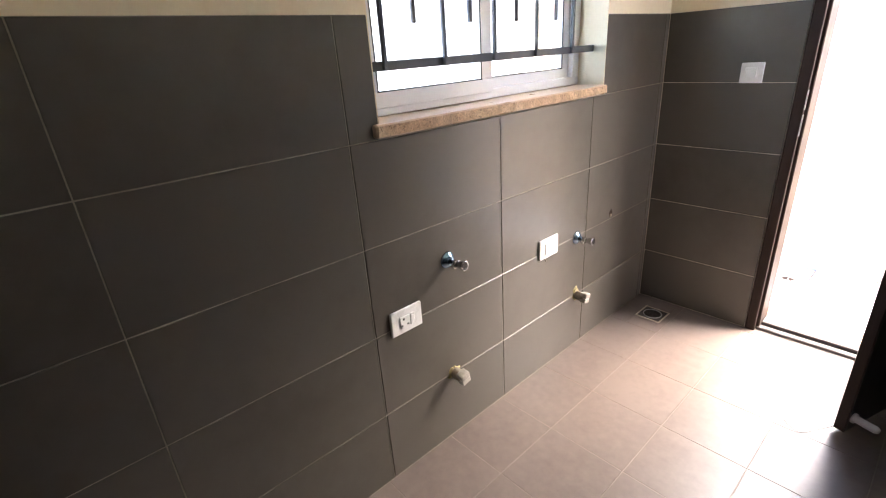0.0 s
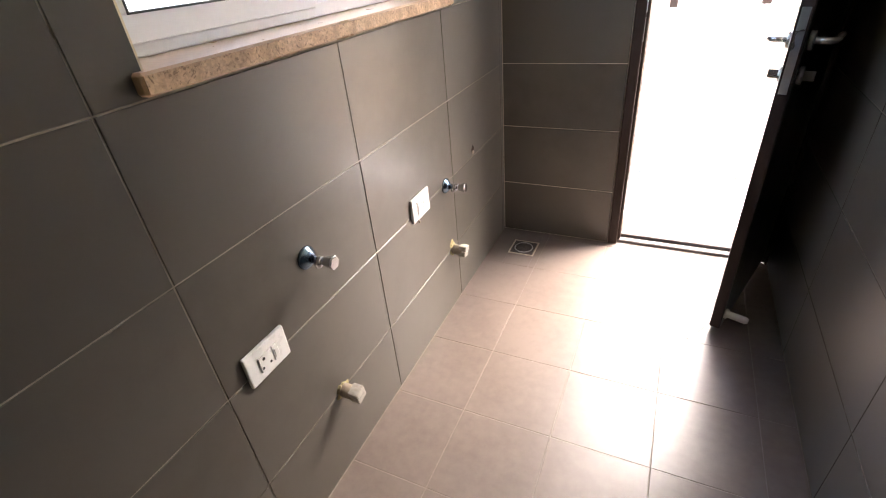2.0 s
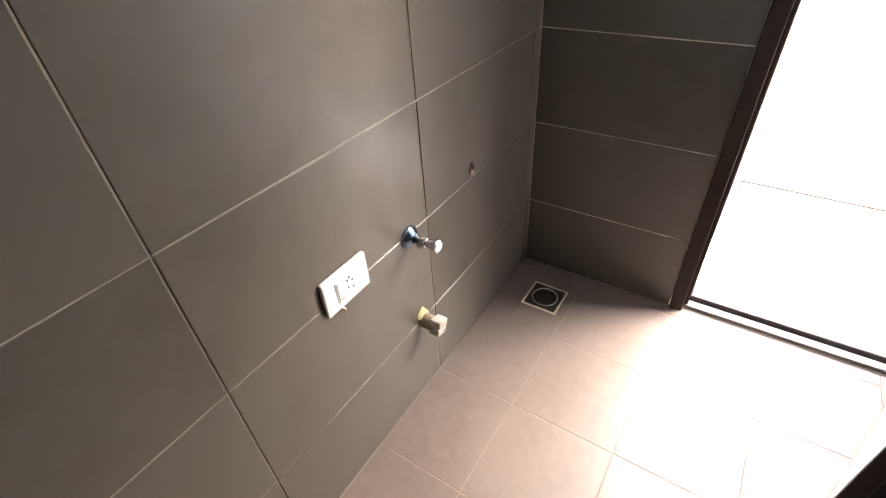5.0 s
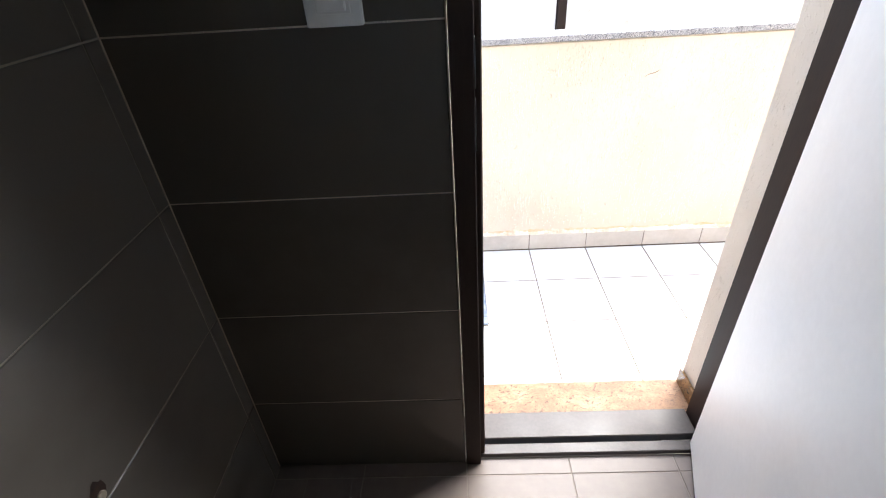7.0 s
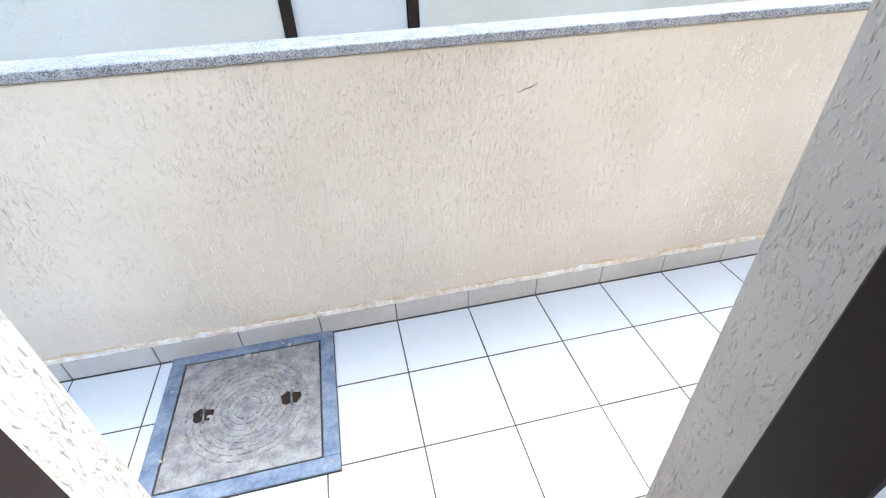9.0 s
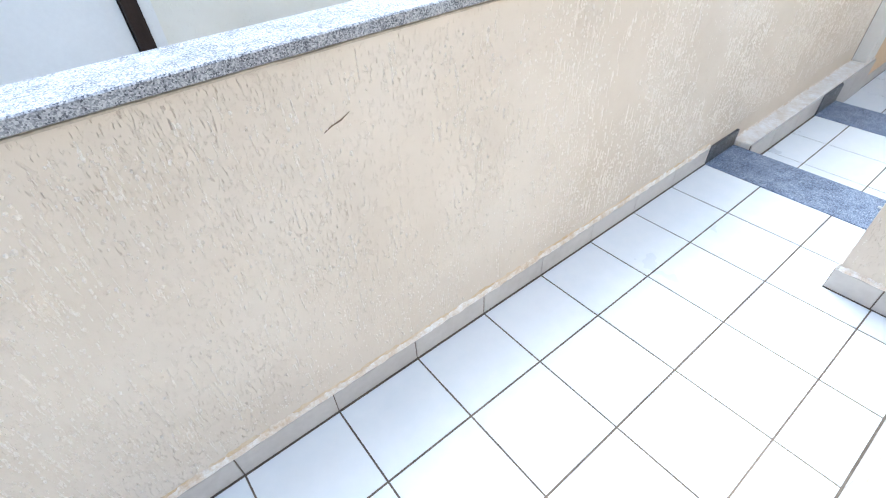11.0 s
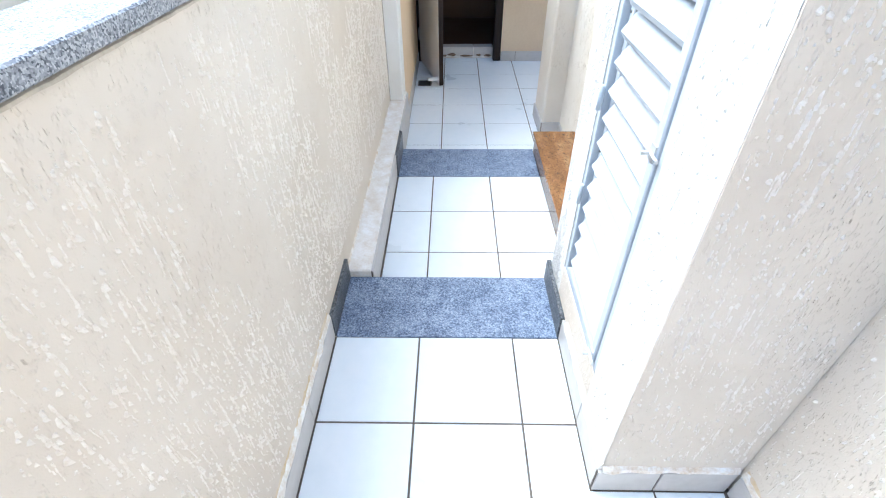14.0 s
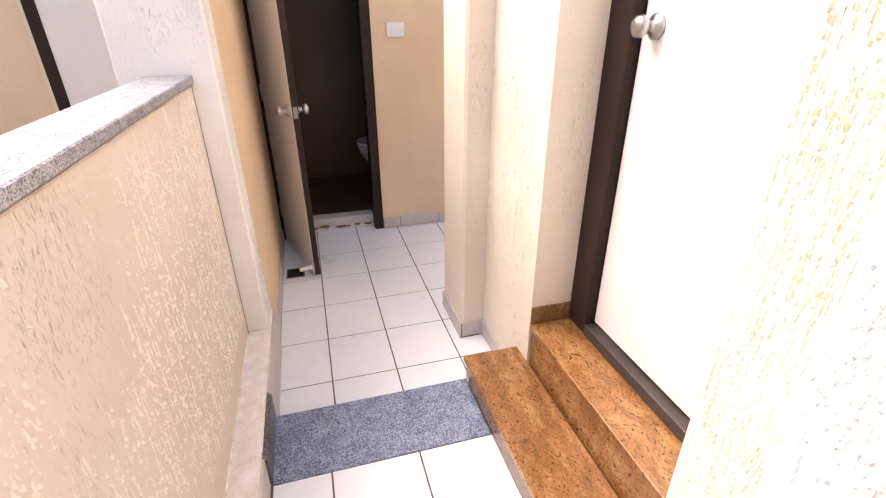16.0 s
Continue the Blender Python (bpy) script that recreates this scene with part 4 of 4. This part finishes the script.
lo = [b.verts.new((0.19 * math.cos(2 * math.pi * k / 28), 0.25 * math.sin(2 * math.pi * k / 28) + 0.05, 0.402)) for k in range(28)]
hi = [b.verts.new((0.188 * math.cos(2 * math.pi * k / 28), 0.248 * math.sin(2 * math.pi * k / 28) + 0.05, 0.428)) for k in range(28)]
for k in range(28):
    b.faces.new((lo[k], lo[(k + 1) % 28], hi[(k + 1) % 28], hi[k])).smooth = True
b.faces.new(lo[::-1]); b.faces.new(hi)
part("seat_lid", b, M_CERAMIC, toilet)
part("cistern", boxes((-0.19, 0.19, -0.36, -0.2, 0.38, 0.78)), M_CERAMIC, toilet, "", 0.02, 3)

# ---- the coping stones and tiles ----
coping = structure("coping", "pale grey granite coping on the parapet", boxes((X_W, 2.318, PY - 0.011, PY + 0.134, 0.905, 0.931)), M_COPING, 0.003, "coping")
part("coping_stone", boxes((2.322, 5.228, PY - 0.0105, PY + 0.134, 0.905, 0.9305)), M_COPING, coping, "", 0.003)


def ridge(parent, name, mat, m, length, depth, height, seed):
    """An uneven strip of old mortar and paint along the top of a skirting; u along, v up, z outwards."""
    b = bmesh.new()
    n = max(6, int(length / 0.012))
    prev = None
    for k in range(n + 1):
        u = length * k / n
        h = height * (0.85 + 0.45 * noise.noise((u * 9, seed, 0)) + 0.35 * noise.noise((u * 60, seed, 3)))
        d = depth * (0.85 + 0.5 * noise.noise((u * 22, seed, 9)))
        ring = [b.verts.new((u, 0, -0.004)), b.verts.new((u, 0, d)), b.verts.new((u, max(h, 0.003) * 0.5, d * 0.8)), b.verts.new((u, max(h, 0.004), -0.004))]
        if prev:
            for i in range(4):
                b.faces.new((prev[i], prev[(i + 1) % 4], ring[(i + 1) % 4], ring[i]))
        else:
            b.faces.new(ring[::-1])
        prev = ring
    b.faces.new(prev)
    ob = part(name, b, mat, parent, "uneven strip of old mortar and paint")
    ob.matrix_local = m
    return ob


def skirting(parent, m, us, h, t=0.010):
    bed = part("grout_bed", boxes((us[0], us[-1], 0.0005, h - 0.003, 0.0005, t - 0.004)), M_GROUT_OUT, parent)
    bed.matrix_local = m
    lay("skirting_tile", parent, M_SKIRT, m, us, [0, h], t, gap=0.004)


rows_z = [0.0, 0.286, 0.592, 0.890, 1.194, TILE_TOP]
T_IN = 0.003
lay("wall_tile", wall_window, M_WALL_TILE, plane((-T_IN, 0, 0), (0, 1, 0), (0, 0, 1)), [BACK + 0.05, -3.05, -2.44, -1.838, -1.237, -0.645, -0.04, 0.0], rows_z, T_IN,
    [(WIN[0], WIN[1], WIN[2], 3)], gap=0.0028, tilt=0.08)
lay("wall_tile", wall_door, M_WALL_TILE, plane((0, T_IN, 0), (1, 0, 0), (0, 0, 1)), [0.0, DOOR[0]], rows_z, T_IN, gap=0.003)
lay("wall_tile", wall_east, M_WALL_TILE, plane((ROOM_W + T_IN, 0, 0), (0, -1, 0), (0, 0, 1)), [0.0, 0.6, 1.2, 1.8, 2.4, 3.0, 3.3], rows_z, T_IN, gap=0.003)
lay("floor_tile", floor, M_ROOM_TILE, plane((0, 0, -T_IN), (1, 0, 0), (0, 1, 0)), [0.0, 0.26, 0.562, 0.862, 1.165, ROOM_W], [BACK] + [-0.04 - 0.304 * k for k in range(10, -1, -1)] + [0.012], T_IN,
    [(0.095, 0.229, -0.245, -0.111)], gap=0.0022)
xs1 = [X_W] + [0.634 + 0.3035 * k for k in range(-5, 9)] + [S1[0]]
ys = [0.15, 0.455, 0.758, 1.06, PY - 0.011]
COVER = (0.072, 0.678, 0.739, 1.334)
lay("pavement_tile", pavement, M_WHITE_TILE, plane((0, 0, F1 - T_IN), (1, 0, 0), (0, 1, 0)), xs1, [0.283] + ys[1:], T_IN, [COVER, (SHAFT[0] - 0.012, 9, 0, SHAFT[2] + 0.012)], gap=0.0055, tilt=0.05)
lay("pavement_tile", pavement, M_WHITE_TILE, plane((0, 0, F2 - T_IN), (1, 0, 0), (0, 1, 0)), [S1[1] + 0.002, 3.915, 4.22, S2[0]], [0.2, 0.455, 0.758, 1.055, LY - 0.004], T_IN, [(3.95, 4.86, 0, 0.491), (3.6, 3.866, 0, 0.42)], gap=0.0055, tilt=0.05)
lay("pavement_tile", pavement, M_WHITE_TILE, plane((0, 0, F3 - T_IN), (1, 0, 0), (0, 1, 0)), [S2[1] + 0.002] + [5.1 + 0.316 * k for k in range(0, 6)] + [6.9], [-0.3, 0.12, 0.43, 0.735, 1.025, 1.256], T_IN, [(5.24, 5.576, -1, 0.386)], gap=0.0055, tilt=0.05)

skirting(parapet, plane((0, PY, F1 + 0.001), (1, 0, 0), (0, 0, 1)), xs1, SK)
ridge(parapet, "mortar_ridge", M_RIDGE, plane((X_W, PY, F1 + SK), (1, 0, 0), (0, 0, 1)), S1[0] - X_W, 0.010, 0.030, 1.0)
ridge(parapet, "stain_line", M_STAIN, plane((X_W, PY, F1 + SK), (1, 0, 0), (0, 0, 1)), S1[0] - X_W, 0.003, 0.046, 8.0)
skirting(wall_door, plane((0, WALL, F1 + 0.001), (-1, 0, 0), (0, 0, 1)), [-SHAFT[0] + 0.011] + [-x for x in reversed(xs1) if 1.35 < x < 2.8] + [-1.29], SK)
ridge(wall_door, "mortar_ridge", M_RIDGE, plane((SHAFT[0] - 0.011, WALL, F1 + SK), (-1, 0, 0), (0, 0, 1)), SHAFT[0] - 1.3, 0.010, 0.026, 2.0)
ridge(wall_door, "stain_line", M_STAIN, plane((SHAFT[0] - 0.011, WALL, F1 + SK), (-1, 0, 0), (0, 0, 1)), SHAFT[0] - 1.3, 0.003, 0.038, 9.0)
skirting(wall_door, plane((0, WALL, F1 + 0.001), (-1, 0, 0), (0, 0, 1)), [-0.555, -0.3, 0.0, 0.3, 0.6, -X_W], SK)
skirting(shaft, plane((SHAFT[0], 0, F1 + 0.001), (0, -1, 0), (0, 0, 1)), [-SHAFT[2] - 0.011, -0.46, -0.282], SK)
ridge(shaft, "mortar_ridge", M_RIDGE, plane((SHAFT[0], SHAFT[2], F1 + SK), (0, -1, 0), (0, 0, 1)), SHAFT[2] - 0.28, 0.011, 0.022, 3.0)
skirting(shaft, plane((0, SHAFT[2], F1 + 0.001), (-1, 0, 0), (0, 0, 1)), [-S1[0], -3.07, -SHAFT[0]], SK)
ridge(shaft, "mortar_ridge", M_RIDGE, plane((SHAFT[0] + 0.44, SHAFT[2], F1 + SK), (-1, 0, 0), (0, 0, 1)), 0.44, 0.012, 0.03, 4.0)
skirting(ledge, plane((0, LY + 0.01, F2 + 0.001), (1, 0, 0), (0, 0, 1)), [S1[1] + 0.002, 3.94, 4.24, S2[0]], 0.128, 0.009)
skirting(ledge, plane((0, LY + 0.01, F3 + 0.001), (1, 0, 0), (0, 0, 1)), [S2[1] + 0.002, 5.1, 5.4], 0.225, 0.009)
skirting(wall_corridor, plane((0, 1.263, F3 + 0.001), (1, 0, 0), (0, 0, 1)), [5.402, 5.5, 5.8, 6.1, 6.4, 6.69], 0.085, 0.009)
skirting(column, plane((5.25, 0, F3 + 0.001), (0, -1, 0), (0, 0, 1)), [-0.386, -0.264], 0.085)
skirting(column, plane((0, 0.376, F3 + 0.001), (-1, 0, 0), (0, 0, 1)), [-5.565, -5.24], 0.085)
skirting(recess, plane((0, 0.262, F3 + 0.001), (-1, 0, 0), (0, 0, 1)), [-5.24, -4.862], 0.085)
skirting(wall_wc, plane((X_E, 0, F3 + 0.001), (0, -1, 0), (0, 0, 1)), [-0.53, -0.4, -0.1, 0.2, 0.5], 0.085)
ridge(ledge, "mortar_ridge", M_RIDGE, plane((S1[1] + 0.003, PY, -0.113), (1, 0, 0), (0, 0, 1)), 1.55, 0.006, 0.012, 6.0)
ridge(coping, "mortar_bed", M_PALE_MORTAR, plane((X_W, PY, 0.8975), (1, 0, 0), (0, 0, 1)), 5.228 - X_W, 0.007, 0.008, 7.0)
part("crack", boxes((5.223, 5.2298, PY - 0.0012, PY + 0.001, -0.11, 0.9)), M_WORN_GOUGE, parapet, "dark joint beside the pilaster")

# a gouge in the parapet plaster: a raised line, its shade put into brown
b = bmesh.new()
tube(b, [(1.406, PY - 0.0005, 0.742), (1.425, PY - 0.002, 0.752), (1.447, PY - 0.002, 0.757), (1.47, PY - 0.0005, 0.768)], [0.0006, 0.0014, 0.0016, 0.0006], 6)
part("gouge", b, M_WORN_GOUGE, parapet, "raised brown line for a gouge and its shade")

# a twist of wire and a cement stain on the room's floor
b = bmesh.new()
tube(b, [(0.88 + 0.15 * f, -0.60 - 0.05 * math.sin(math.pi * f * 1.3) + 0.05 * f * f, 0.002 + 0.004 * math.sin(7 * f) ** 2) for f in [i / 24 for i in range(25)]], [0.0011] * 25, 5)
wire = tagged(made(b, "wire_scrap", M_DARK), "thin dark scrap of wire on the floor", "wire")
b = bmesh.new()
for k in range(26):
    cx, cy = 0.684 + random.gauss(0, 0.015), -0.455 + random.gauss(0, 0.016)
    r = random.uniform(0.002, 0.007)
    loop = [b.verts.new((cx + r * random.uniform(0.6, 1.3) * math.cos(2 * math.pi * i / 7), cy + r * random.uniform(0.5, 1.2) * math.sin(2 * math.pi * i / 7), 0.0006)) for i in range(7)]
    tip = b.verts.new((cx, cy, 0.0016))
    for i in range(7):
        b.faces.new((loop[i], loop[(i + 1) % 7], tip))
part("cement_smear", b, M_PALE_MORTAR, floor, "crumbs of dried cement")


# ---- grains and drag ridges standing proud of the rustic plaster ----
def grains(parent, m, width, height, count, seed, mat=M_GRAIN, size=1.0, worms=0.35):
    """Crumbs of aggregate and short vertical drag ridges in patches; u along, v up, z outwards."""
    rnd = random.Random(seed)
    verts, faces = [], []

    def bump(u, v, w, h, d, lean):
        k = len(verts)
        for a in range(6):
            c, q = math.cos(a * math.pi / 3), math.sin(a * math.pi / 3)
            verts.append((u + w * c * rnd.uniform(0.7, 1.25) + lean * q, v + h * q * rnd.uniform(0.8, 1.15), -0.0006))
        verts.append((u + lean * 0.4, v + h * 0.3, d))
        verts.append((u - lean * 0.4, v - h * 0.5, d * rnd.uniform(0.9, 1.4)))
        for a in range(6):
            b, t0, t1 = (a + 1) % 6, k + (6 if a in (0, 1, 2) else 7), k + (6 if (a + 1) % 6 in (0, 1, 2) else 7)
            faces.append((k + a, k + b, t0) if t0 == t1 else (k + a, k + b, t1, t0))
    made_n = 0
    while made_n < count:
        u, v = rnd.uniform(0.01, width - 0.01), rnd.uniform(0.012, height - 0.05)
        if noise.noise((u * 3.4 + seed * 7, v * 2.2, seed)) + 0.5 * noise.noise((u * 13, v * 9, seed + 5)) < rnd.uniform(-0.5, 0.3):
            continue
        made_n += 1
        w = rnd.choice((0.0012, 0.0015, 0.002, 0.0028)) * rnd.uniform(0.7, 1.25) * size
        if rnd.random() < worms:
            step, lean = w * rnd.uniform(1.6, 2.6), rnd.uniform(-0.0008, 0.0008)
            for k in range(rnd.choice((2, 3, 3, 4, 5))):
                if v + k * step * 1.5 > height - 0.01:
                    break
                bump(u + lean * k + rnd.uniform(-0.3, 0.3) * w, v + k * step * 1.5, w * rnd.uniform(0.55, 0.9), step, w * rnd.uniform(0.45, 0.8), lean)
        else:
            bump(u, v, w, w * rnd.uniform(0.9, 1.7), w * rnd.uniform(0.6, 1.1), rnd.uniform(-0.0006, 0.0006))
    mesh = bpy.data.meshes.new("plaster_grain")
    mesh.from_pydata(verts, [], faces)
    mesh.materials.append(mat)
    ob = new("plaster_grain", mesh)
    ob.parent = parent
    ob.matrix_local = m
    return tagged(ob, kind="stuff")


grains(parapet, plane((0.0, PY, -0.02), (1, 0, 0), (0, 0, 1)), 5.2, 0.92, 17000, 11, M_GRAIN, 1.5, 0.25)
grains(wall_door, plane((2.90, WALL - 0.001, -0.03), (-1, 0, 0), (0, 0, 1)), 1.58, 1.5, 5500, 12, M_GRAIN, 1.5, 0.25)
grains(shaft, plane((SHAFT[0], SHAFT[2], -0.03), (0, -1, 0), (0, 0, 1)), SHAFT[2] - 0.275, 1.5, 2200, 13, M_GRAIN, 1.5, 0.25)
grains(shaft, plane((HATCH[0], SHAFT[2], 0.0), (-1, 0, 0), (0, 0, 1)), HATCH[0] - SHAFT[0], 1.6, 1000, 15, M_STIPPLE, 1.3, 0.2)
grains(shaft, plane((SHAFT[1], SHAFT[2], -0.10), (-1, 0, 0), (0, 0, 1)), SHAFT[1] - HATCH[1], 1.6, 2200, 14, M_STIPPLE, 1.2, 0.2)
grains(shaft, plane((3.868, 0.42, -0.2), (-1, 0, 0), (0, 0, 1)), 0.236, 1.9, 2000, 16, M_PLASTER_ROUGH, 1.5, 0.6)
grains(pilaster, plane((5.40, 1.262, -0.10), (-1, 0, 0), (0, 0, 1)), 0.17, 1.5, 900, 17, M_WASH_ROUGH, 1.5, 0.1)
grains(recess, plane((5.25, 0.262, -0.25), (-1, 0, 0), (0, 0, 1)), 0.49, 1.8, 900, 18, M_PLASTER, 1.3, 0.3)
